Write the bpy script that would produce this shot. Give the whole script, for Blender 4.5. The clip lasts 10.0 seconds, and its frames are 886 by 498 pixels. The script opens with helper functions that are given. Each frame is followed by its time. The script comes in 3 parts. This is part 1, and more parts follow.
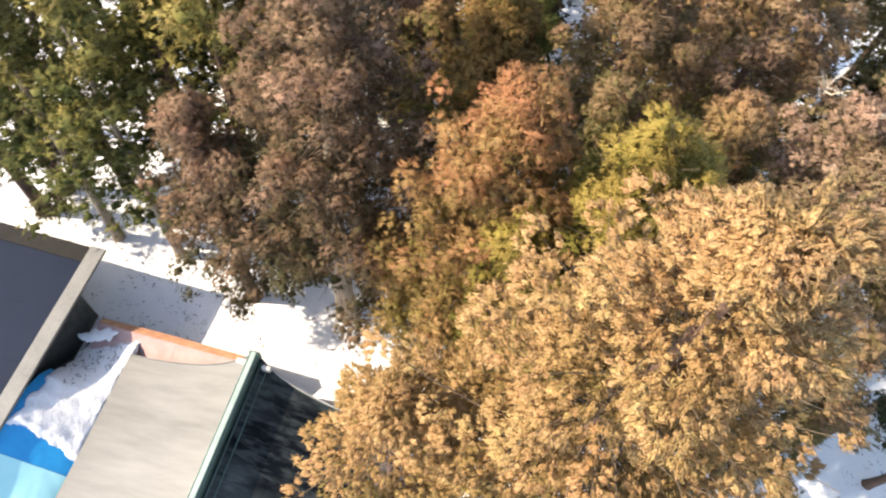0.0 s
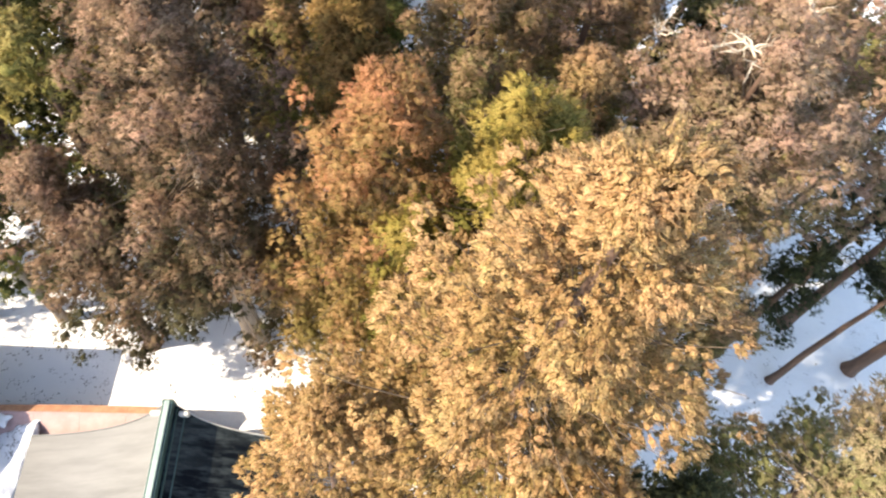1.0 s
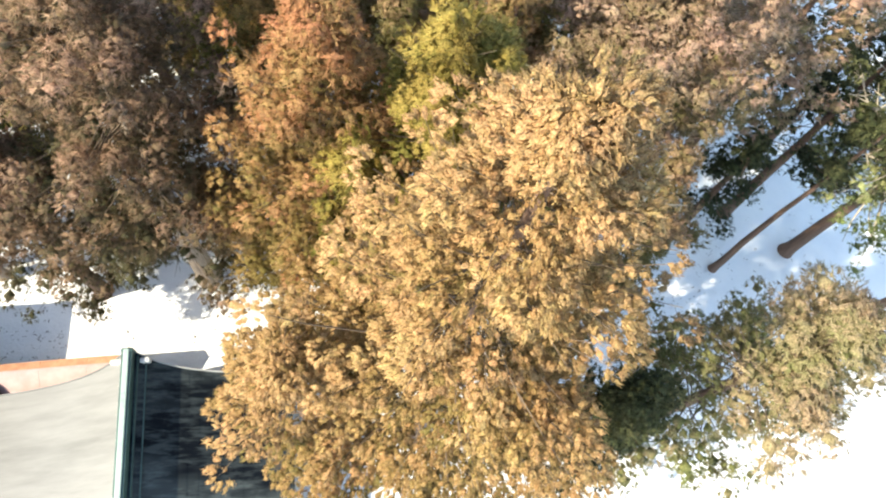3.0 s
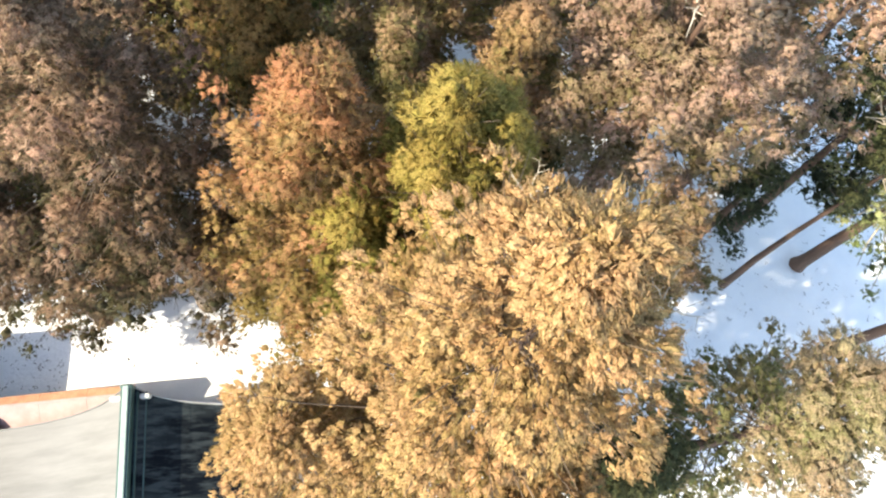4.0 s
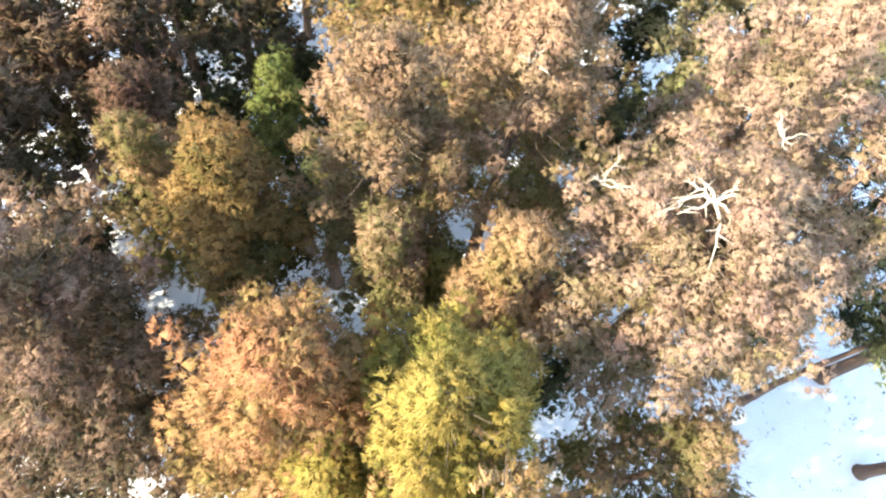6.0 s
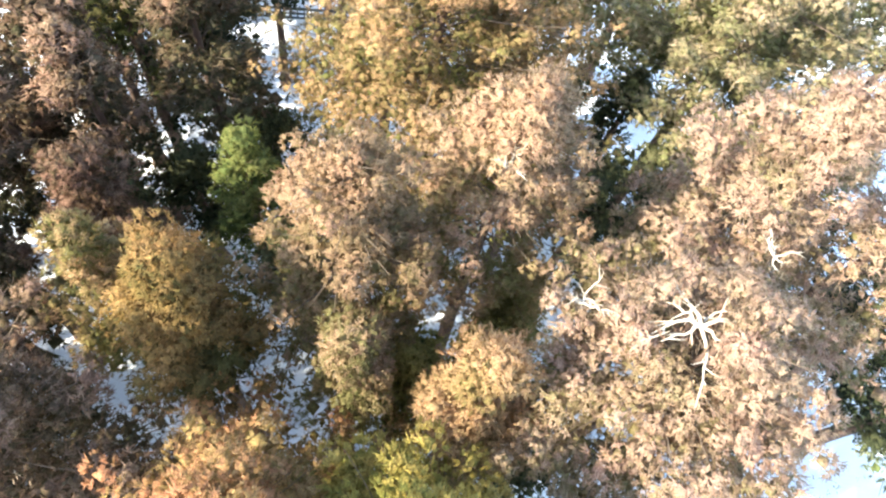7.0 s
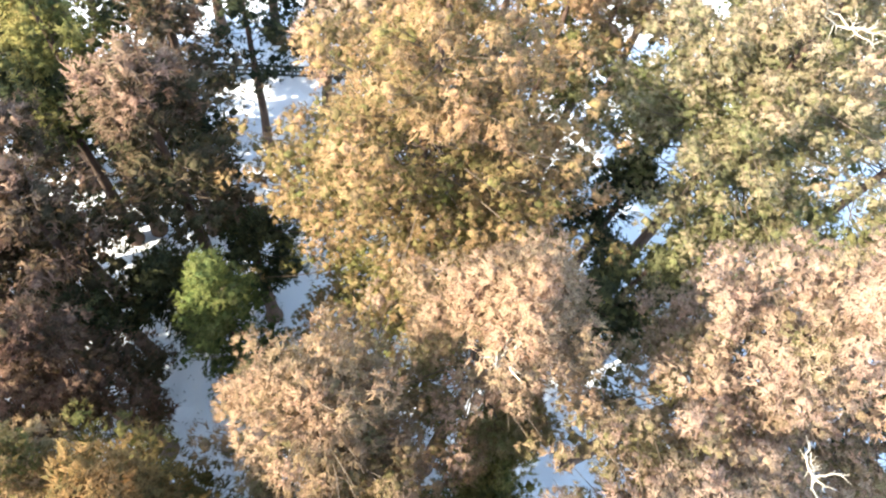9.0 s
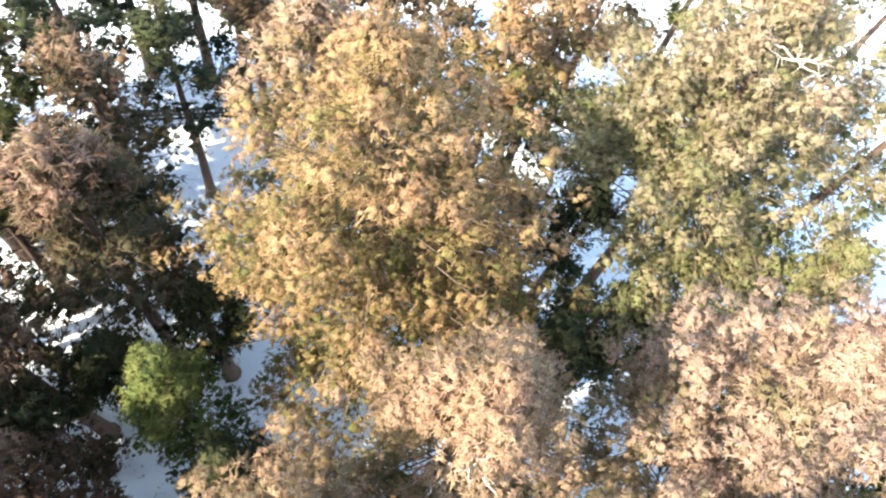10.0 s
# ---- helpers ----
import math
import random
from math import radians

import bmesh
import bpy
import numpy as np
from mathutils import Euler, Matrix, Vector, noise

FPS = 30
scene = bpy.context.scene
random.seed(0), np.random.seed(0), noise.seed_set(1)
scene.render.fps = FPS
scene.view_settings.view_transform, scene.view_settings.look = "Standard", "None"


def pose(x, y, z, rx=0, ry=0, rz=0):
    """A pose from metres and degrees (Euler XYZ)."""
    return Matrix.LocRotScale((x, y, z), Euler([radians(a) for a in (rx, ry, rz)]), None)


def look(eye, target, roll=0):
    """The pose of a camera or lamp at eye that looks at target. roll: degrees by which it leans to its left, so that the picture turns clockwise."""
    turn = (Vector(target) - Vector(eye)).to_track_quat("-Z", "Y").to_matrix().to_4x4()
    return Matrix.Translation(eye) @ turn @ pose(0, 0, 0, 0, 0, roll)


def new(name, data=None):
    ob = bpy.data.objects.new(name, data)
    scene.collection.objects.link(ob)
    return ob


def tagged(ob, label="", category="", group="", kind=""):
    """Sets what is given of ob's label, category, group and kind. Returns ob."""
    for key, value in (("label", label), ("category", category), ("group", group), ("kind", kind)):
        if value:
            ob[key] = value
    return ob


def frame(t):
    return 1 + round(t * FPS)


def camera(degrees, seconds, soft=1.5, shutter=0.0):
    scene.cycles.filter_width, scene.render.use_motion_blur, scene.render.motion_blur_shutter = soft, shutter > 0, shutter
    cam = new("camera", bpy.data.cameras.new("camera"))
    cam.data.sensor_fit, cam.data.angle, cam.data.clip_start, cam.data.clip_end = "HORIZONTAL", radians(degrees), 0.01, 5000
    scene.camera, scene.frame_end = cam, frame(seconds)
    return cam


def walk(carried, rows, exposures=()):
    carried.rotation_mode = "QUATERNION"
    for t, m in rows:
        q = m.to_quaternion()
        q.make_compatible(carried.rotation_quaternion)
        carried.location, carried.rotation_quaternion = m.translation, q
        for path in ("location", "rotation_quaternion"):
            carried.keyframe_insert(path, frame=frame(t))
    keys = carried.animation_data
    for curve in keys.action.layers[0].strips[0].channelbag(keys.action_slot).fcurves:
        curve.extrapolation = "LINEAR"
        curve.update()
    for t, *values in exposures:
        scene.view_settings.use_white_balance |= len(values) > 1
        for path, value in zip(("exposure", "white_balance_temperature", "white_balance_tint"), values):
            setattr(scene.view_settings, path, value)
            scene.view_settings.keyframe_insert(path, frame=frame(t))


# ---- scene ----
cam = camera(65.4, 10.0, soft=2.1, shutter=0.2)
PATH = [
    (0, (4.09, -0.076, 36.114), (3.976, 0.905, 34.375), 9.36),
    (0.5, (4.16, -0.029, 36.133), (4.201, 0.989, 34.412), 10.99),
    (1, (4.094, -0.066, 36.244), (4.278, 0.931, 34.52), 11.84),
    (1.5, (4.139, -0.108, 36.335), (4.495, 0.901, 34.645), 14.65),
    (2, (4.154, -0.137, 36.45), (4.491, 0.79, 34.71), 15.08),
    (2.5, (4.175, -0.08, 36.461), (4.506, 0.802, 34.696), 15.43),
    (2.7, (4.191, 0.003, 36.492), (4.517, 0.827, 34.699), 16.51),
    (3.8, (4.538, 2.053, 36.67), (4.841, 2.761, 34.825), 17.86),
    (4.0, (4.593, 2.486, 36.684), (4.891, 3.201, 34.841), 17.21),
    (4.5, (4.782, 3.739, 36.67), (5.061, 4.47, 34.829), 15.24),
    (5.0, (5.035, 5.21, 36.696), (5.325, 5.981, 34.874), 14.91),
    (5.5, (5.353, 6.679, 36.703), (5.633, 7.459, 34.883), 14.04),
    (5.7, (5.514, 7.281, 36.651), (5.793, 8.062, 34.831), 13.73),
    (6.8, (6.281, 10.157, 36.57), (6.608, 10.979, 34.777), 16.62),
    (7.0, (6.404, 10.689, 36.526), (6.74, 11.517, 34.737), 16.89),
    (7.5, (6.734, 11.977, 36.454), (7.067, 12.8, 34.662), 17.06),
    (8.0, (7.0, 13.207, 36.415), (7.324, 14.032, 34.622), 16.29),
    (8.5, (7.24, 14.406, 36.389), (7.568, 15.234, 34.598), 16.52),
    (9.0, (7.476, 15.572, 36.351), (7.81, 16.402, 34.562), 15.88),
    (9.5, (7.724, 16.731, 36.365), (8.109, 17.557, 34.585), 16.38),
    (10.0, (7.973, 17.851, 36.36), (8.422, 18.657, 34.586), 17.47),
]
walk(cam, [(t, look(eye, target, roll)) for t, eye, target, roll in PATH],
     exposures=[(0, 1.44, 7150, 12), (1.5, 1.6, 7100, 9), (2.5, 1.6, 6850, 3), (4.5, 1.72, 6900, 7), (5.5, 2.12, 6850, 6), (7.5, 2.40, 6350, 5), (10, 2.24, 6400, 6)])

# ---- world, sun, exposure ----
SUN_WAY = Vector((-0.738, -0.163, 0.653))
world = bpy.data.worlds.new("sky")
scene.world = world
world.use_nodes = True
wn = world.node_tree
sky = wn.nodes.new("ShaderNodeTexSky")
sky.sky_type, sky.sun_disc = "NISHITA", False
sky.sun_elevation = math.asin(SUN_WAY.z)
sky.sun_rotation = math.atan2(SUN_WAY.x, SUN_WAY.y) % (2 * math.pi)
wn.links.new(sky.outputs[0], wn.nodes["Background"].inputs[0])
wn.nodes["Background"].inputs[1].default_value = 0.195
sun = new("sun", bpy.data.lights.new("sun", "SUN"))
sun.data.energy, sun.data.angle, sun.data.color = 4.1, radians(0.55), (1.0, 0.905, 0.76)
sun.matrix_world = look(SUN_WAY * 90, (0, 0, 0))


# ---- materials ----
def material(name, rough=0.8, metal=0.0):
    m = bpy.data.materials.new(name)
    m.use_nodes = True
    t = m.node_tree
    b = t.nodes["Principled BSDF"]
    b.inputs["Roughness"].default_value, b.inputs["Metallic"].default_value = rough, metal
    return m, t, b


def node(t, kind, **kw):
    n = t.nodes.new(kind)
    for k, v in kw.items():
        n.inputs[k.replace("_", " ")].default_value = v
    return n


def noise_tex(t, scale, detail=4.0, rough=0.6, coord="Object", stretch=None):
    c = t.nodes.new("ShaderNodeTexCoord")
    n = node(t, "ShaderNodeTexNoise", Scale=scale, Detail=detail, Roughness=rough)
    if stretch:
        mp = t.nodes.new("ShaderNodeMapping")
        mp.inputs["Scale"].default_value = stretch
        t.links.new(c.outputs[coord], mp.inputs[0])
        t.links.new(mp.outputs[0], n.inputs["Vector"])
    else:
        t.links.new(c.outputs[coord], n.inputs["Vector"])
    return n


def ramp(t, fac, stops):
    r = t.nodes.new("ShaderNodeValToRGB")
    while len(r.color_ramp.elements) < len(stops):
        r.color_ramp.elements.new(0.5)
    for e, (p, c) in zip(r.color_ramp.elements, stops):
        e.position, e.color = p, (*c, 1) if len(c) == 3 else c
    t.links.new(fac, r.inputs[0])
    return r.outputs[0]


def mix(t, fac, a, b, kind="MIX"):
    m = t.nodes.new("ShaderNodeMix")
    m.data_type, m.blend_type = "RGBA", kind
    for sock, v in ((m.inputs[0], fac), (m.inputs[6], a), (m.inputs[7], b)):
        if isinstance(v, (int, float)):
            sock.default_value = v
        elif isinstance(v, tuple):
            sock.default_value = (*v, 1)
        else:
            t.links.new(v, sock)
    return m.outputs[2]


def sums(t, op, a, b):
    m = t.nodes.new("ShaderNodeMath")
    m.operation = op
    for sock, v in zip(m.inputs, (a, b)):
        if isinstance(v, (int, float)):
            sock.default_value = v
        else:
            t.links.new(v, sock)
    return m.outputs[0]


def bump(t, b, height, strength=0.4, distance=0.02):
    n = node(t, "ShaderNodeBump", Strength=strength, Distance=distance)
    t.links.new(height, n.inputs["Height"])
    t.links.new(n.outputs[0], b.inputs["Normal"])


def foliage(name, tip, body, green, seeds=0.85):
    """Winter cedar sprays: green inside and low in the crown, bronzed body, paler tips with pollen cones."""
    m, t, b = material(name, 0.72)
    tip, body, green = (tuple(1.1 * v for v in c) for c in (tip, body, green))
    age = t.nodes.new("ShaderNodeAttribute")
    age.attribute_name = "bronze"
    island = t.nodes.new("ShaderNodeNewGeometry")
    big = noise_tex(t, 0.9, 3, 0.6)
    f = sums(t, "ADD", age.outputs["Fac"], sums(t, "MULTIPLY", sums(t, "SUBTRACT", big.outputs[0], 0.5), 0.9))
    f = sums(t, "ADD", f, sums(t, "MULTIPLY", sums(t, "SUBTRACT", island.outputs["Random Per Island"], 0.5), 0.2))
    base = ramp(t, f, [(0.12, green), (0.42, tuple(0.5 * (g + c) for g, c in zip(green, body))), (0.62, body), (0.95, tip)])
    fine = noise_tex(t, 26.0, 3, 0.75)
    base = mix(t, seeds, base, mix(t, 1.0, base, ramp(t, fine.outputs[0], [(0.38, (0.34, 0.34, 0.31)), (0.5, (0.95, 0.94, 0.91)), (0.62, (1.5, 1.48, 1.44))]), "MULTIPLY"))
    hue = noise_tex(t, 0.7, 3, 0.6)
    hue = sums(t, "ADD", sums(t, "MULTIPLY", hue.outputs[0], 0.75), sums(t, "MULTIPLY", island.outputs["Random Per Island"], 0.25))
    base = mix(t, 1.0, base, ramp(t, hue, [(0.3, (1.06, 0.95, 0.98)), (0.5, (1.0, 1.0, 1.0)), (0.7, (0.95, 1.05, 0.92))]), "MULTIPLY")
    t.links.new(base, b.inputs["Base Color"])
    b.inputs["Specular IOR Level"].default_value = 0.2
    sprig = noise_tex(t, 30.0, 3, 0.7)
    bump(t, b, sprig.outputs[0], 0.75, 0.035)
    tr = t.nodes.new("ShaderNodeBsdfTranslucent")
    t.links.new(base, tr.inputs["Color"])
    mx = t.nodes.new("ShaderNodeMixShader")
    mx.inputs[0].default_value = 0.4
    t.links.new(b.outputs[0], mx.inputs[1])
    t.links.new(tr.outputs[0], mx.inputs[2])
    t.links.new(mx.outputs[0], t.nodes["Material Output"].inputs["Surface"])
    return m


def plain(name, dark, light, scale, rough, metal=0.0, stretch=None, relief=0.4, depth=0.01, low=0.3, high=0.7):
    m, t, b = material(name, rough, metal)
    n = noise_tex(t, scale, 6, 0.65, stretch=stretch)
    w = noise_tex(t, scale * 0.17, 3, 0.6, stretch=stretch)
    c = mix(t, 0.5, ramp(t, n.outputs[0], [(low, dark), (high, light)]), ramp(t, w.outputs[0], [(low, dark), (high, light)]))
    t.links.new(c, b.inputs["Base Color"])
    bump(t, b, n.outputs[0], relief, depth)
    return m


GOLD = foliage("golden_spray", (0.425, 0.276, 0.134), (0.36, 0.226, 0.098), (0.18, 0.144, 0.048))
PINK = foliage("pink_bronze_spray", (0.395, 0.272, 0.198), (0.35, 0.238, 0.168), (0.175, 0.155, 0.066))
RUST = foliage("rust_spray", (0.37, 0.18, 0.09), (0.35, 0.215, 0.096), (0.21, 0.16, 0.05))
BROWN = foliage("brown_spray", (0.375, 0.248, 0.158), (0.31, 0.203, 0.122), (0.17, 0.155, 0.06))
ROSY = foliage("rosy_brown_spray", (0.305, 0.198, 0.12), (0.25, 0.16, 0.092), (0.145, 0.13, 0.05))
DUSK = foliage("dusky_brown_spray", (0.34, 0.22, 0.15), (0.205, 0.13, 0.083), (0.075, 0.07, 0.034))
# reddish brown, darkened further for the shade its tree stands in
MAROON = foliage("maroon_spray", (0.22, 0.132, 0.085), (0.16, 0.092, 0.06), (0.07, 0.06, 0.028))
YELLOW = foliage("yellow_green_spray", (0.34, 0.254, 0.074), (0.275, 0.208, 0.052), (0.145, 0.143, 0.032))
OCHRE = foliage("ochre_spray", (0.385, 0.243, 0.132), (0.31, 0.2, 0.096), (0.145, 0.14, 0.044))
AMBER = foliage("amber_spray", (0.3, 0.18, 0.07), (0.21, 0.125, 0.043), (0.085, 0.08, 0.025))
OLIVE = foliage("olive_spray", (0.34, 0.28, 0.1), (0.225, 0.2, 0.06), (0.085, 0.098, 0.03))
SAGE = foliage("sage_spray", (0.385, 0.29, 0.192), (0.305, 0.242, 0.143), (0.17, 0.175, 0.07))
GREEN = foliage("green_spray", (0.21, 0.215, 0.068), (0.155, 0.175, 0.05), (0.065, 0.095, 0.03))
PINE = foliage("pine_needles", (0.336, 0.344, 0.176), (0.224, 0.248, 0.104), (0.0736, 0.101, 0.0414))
# dark green with the shade under taller crowns put into the colour
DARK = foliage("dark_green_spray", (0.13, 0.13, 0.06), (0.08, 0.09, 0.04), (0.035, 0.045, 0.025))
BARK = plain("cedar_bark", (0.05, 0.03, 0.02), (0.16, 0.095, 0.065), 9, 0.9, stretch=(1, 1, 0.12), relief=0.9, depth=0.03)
# greyer, lighter copy of the bark with sunlight put into its colour
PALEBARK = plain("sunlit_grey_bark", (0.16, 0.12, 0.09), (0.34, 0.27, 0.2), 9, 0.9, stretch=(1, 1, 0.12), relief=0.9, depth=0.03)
DEADWOOD = plain("bleached_deadwood", (0.3, 0.25, 0.18), (0.55, 0.48, 0.38), 14, 0.8, stretch=(1, 1, 0.4))
TWIG = plain("brown_twig", (0.06, 0.042, 0.028), (0.17, 0.12, 0.08), 12, 0.9)
NEEDLE_LITTER = plain("needle_litter", (0.03, 0.022, 0.014), (0.1, 0.07, 0.04), 20, 0.95)


def snow_material():
    m, t, b = material("snow", 0.55)
    n = noise_tex(t, 0.35, 5, 0.6)
    g = noise_tex(t, 7.0, 6, 0.7)
    d = noise_tex(t, 1.6, 8, 0.75)
    c = ramp(t, n.outputs[0], [(0.3, (0.71, 0.715, 0.725)), (0.7, (0.81, 0.805, 0.795))])
    c = mix(t, ramp(t, d.outputs[0], [(0.62, (0, 0, 0)), (0.78, (0.45, 0.45, 0.45))]), c, (0.42, 0.38, 0.33))
    t.links.new(c, b.inputs["Base Color"])
    b.inputs["Specular IOR Level"].default_value = 0.2
    bump(t, b, sums(t, "ADD", g.outputs[0], sums(t, "MULTIPLY", n.outputs[0], 3.0)), 0.5, 0.12)
    return m


SNOW = snow_material()


# ---- mesh helpers ----
def part(name, bm, mat, parent=None, label="", smooth=False):
    me = bpy.data.meshes.new(name)
    bm.to_mesh(me)
    bm.free()
    me.materials.append(mat)
    if smooth:
        me.polygons.foreach_set("use_smooth", [True] * len(me.polygons))
    ob = new(name, me)
    if parent:
        ob.parent = parent
    return tagged(ob, label)


def mesh_part(name, verts, quads, mat, parent=None, attribute=None, smooth=False, normals=None):
    me = bpy.data.meshes.new(name)
    n, (f, k) = len(verts), quads.shape
    me.vertices.add(n)
    me.vertices.foreach_set("co", np.ascontiguousarray(verts, np.float32).ravel())
    me.loops.add(k * f)
    me.loops.foreach_set("vertex_index", np.ascontiguousarray(quads, np.int32).ravel())
    me.polygons.add(f)
    me.polygons.foreach_set("loop_start", np.arange(0, k * f, k, dtype=np.int32))
    me.polygons.foreach_set("loop_total", np.full(f, k, np.int32))
    if smooth:
        me.polygons.foreach_set("use_smooth", np.ones(f, bool))
    if attribute is not None:
        me.attributes.new("bronze", "FLOAT", "POINT").data.foreach_set("value", np.ascontiguousarray(attribute, np.float32))
    me.update(calc_edges=True)
    if normals is not None:
        me.normals_split_custom_set_from_vertices(normals)
    me.materials.append(mat)
    ob = new(name, me)
    if parent:
        ob.parent = parent
    return ob


def ground_z(x, y):
    return 0.5 - 0.055 * x - 0.03 * y


def unit(v):
    return v / np.maximum(np.linalg.norm(v, axis=-1, keepdims=True), 1e-9)


def tubes(paths, sides=5):
    """Quads of tapered tubes; each path is (points (n, 3), radii (n,))."""
    vs, qs, k = [], [], 0
    for p, r in paths:
        p, r = np.asarray(p, float), np.asarray(r, float)
        d = unit(np.gradient(p, axis=0))
        ref = np.where(np.abs(d[:, 2:3]) > 0.9, [[1.0, 0, 0]], [[0, 0, 1.0]])
        a = unit(np.cross(d, ref))
        b = np.cross(d, a)
        ang = np.linspace(0, 2 * np.pi, sides, endpoint=False)
        ring = p[:, None] + r[:, None, None] * (np.cos(ang)[None, :, None] * a[:, None] + np.sin(ang)[None, :, None] * b[:, None])
        vs.append(ring.reshape(-1, 3))
        i, j = np.meshgrid(np.arange(len(p) - 1), np.arange(sides), indexing="ij")
        j2 = (j + 1) % sides
        qs.append(k + np.stack([i * sides + j, i * sides + j2, (i + 1) * sides + j2, (i + 1) * sides + j], -1).reshape(-1, 4))
        k += len(p) * sides
    return np.concatenate(vs), np.concatenate(qs)


def needles(rng, origins, axes, lengths, radius):
    """Three-sided spindles: twigs and loose shoots. Returns verts and triangles."""
    n = len(origins)
    a = unit(np.cross(axes, rng.normal(size=(n, 3))))
    b = np.cross(axes, a)
    r = (radius * rng.uniform(0.75, 1.3, n))[:, None]
    mid = origins + axes * (lengths * 0.5)[:, None]
    v = [origins] + [mid + r * (math.cos(k * 2.0944) * a + math.sin(k * 2.0944) * b) for k in range(3)] + [origins + axes * lengths[:, None]]
    tri = np.array([[0, 2, 1], [0, 3, 2], [0, 1, 3], [4, 1, 2], [4, 2, 3], [4, 3, 1]])
    return np.stack(v, 1).reshape(-1, 3), (np.arange(n)[:, None, None] * 5 + tri).reshape(-1, 3)


HEART = np.array([(1, 0, 0), (-1, 0, 0), (0, 1, 0), (0, -1, 0), (0, 0, 1), (0, 0, -1)], float)
HEART_FACES = np.array([(0, 2, 4), (2, 1, 4), (1, 3, 4), (3, 0, 4), (2, 0, 5), (1, 2, 5), (3, 1, 5), (0, 3, 5)], np.int32)


def sprays(rng, c, size, out, bronze, tufts, per, width, comb=1.0, tuft=1.0):
    """Boughs: pads with a leafy heart, covered over their upper and outer side with tufts, each a fan of slender shoots that
    lie along the way the bough grows (comb 1) or spread all round (comb 0). Returns verts, triangles, bronze, normals."""
    n = len(c)
    up = np.linspace(0.97, -0.55, tufts)[None] + rng.normal(0, 0.06, (n, tufts))
    round_ = np.arange(tufts) * 2.39996 + rng.uniform(0, 6.3, (n, 1)) + rng.normal(0, 0.2, (n, tufts))
    flat = np.sqrt(np.clip(1 - up ** 2, 0.02, 1))
    lob = unit(np.stack([flat * np.cos(round_), flat * np.sin(round_), up], -1) + 0.25 * out[:, None])
    s = size[:, None, None]
    mid = c[:, None] + lob * rng.uniform(0.62, 0.98, (n, tufts, 1)) * s * np.array([1, 1, 0.75])
    r = s * tuft * rng.uniform(0.2, 0.32, (n, tufts, 1))
    swell = unit(lob * np.array([1, 1, 1.3]) + 0.2 * out[:, None] + np.array([0, 0, 0.25]))
    grow = unit(0.7 * lob + 0.8 * out[:, None] + np.array([0, 0, 0.1]) + 0.3 * rng.normal(size=lob.shape))
    grow = unit(grow - 0.8 * np.sum(grow * swell, -1, keepdims=True) * swell)
    across = unit(np.cross(swell, grow))
    mid, r, swell, grow, across = mid[:, :, None], r[:, :, None], swell[:, :, None], grow[:, :, None], across[:, :, None]
    shape = (n, tufts, per, 1)
    turn = rng.normal(0, 0.45 + 1.3 * (1 - comb), shape)
    way = unit(np.cos(turn) * grow + np.sin(turn) * across + rng.uniform(0.0, 0.75, shape) * swell)
    root = mid + r * (0.75 * (rng.random(shape) - 0.5) * grow + 1.3 * (rng.random(shape) - 0.5) * across + rng.uniform(-0.35, 0.25, shape) * swell)
    tip = root + way * r * rng.uniform(1.0, 2.1, shape) * (0.8 + 0.2 * comb)
    side = unit(np.cross(way, swell)) * width * rng.uniform(0.65, 1.35, shape)
    v = np.stack([root - side, root + side, tip], 3).reshape(-1, 3)
    soft = unit(swell + 0.4 * way + 0.12 * rng.normal(size=way.shape))
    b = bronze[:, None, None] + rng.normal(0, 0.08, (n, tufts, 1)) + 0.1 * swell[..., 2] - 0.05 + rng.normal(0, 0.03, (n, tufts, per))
    # roots and hearts go greener and darker, putting inner shade into the colour
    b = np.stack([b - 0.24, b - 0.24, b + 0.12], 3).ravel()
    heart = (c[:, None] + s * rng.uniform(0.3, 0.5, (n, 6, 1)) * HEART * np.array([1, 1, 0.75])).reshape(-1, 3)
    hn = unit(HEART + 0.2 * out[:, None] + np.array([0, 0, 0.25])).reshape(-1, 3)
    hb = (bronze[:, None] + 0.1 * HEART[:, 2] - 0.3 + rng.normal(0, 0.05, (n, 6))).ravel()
    hearts = (np.arange(n)[:, None, None] * 6 + HEART_FACES).reshape(-1, 3)
    shoots = np.arange(3 * n * tufts * per, dtype=np.int32).reshape(-1, 3) + len(heart)
    return np.concatenate([heart, v]), np.concatenate([hearts, shoots]), np.concatenate([hb, b]), np.concatenate([hn, np.repeat(soft.reshape(-1, 3), 3, 0)])


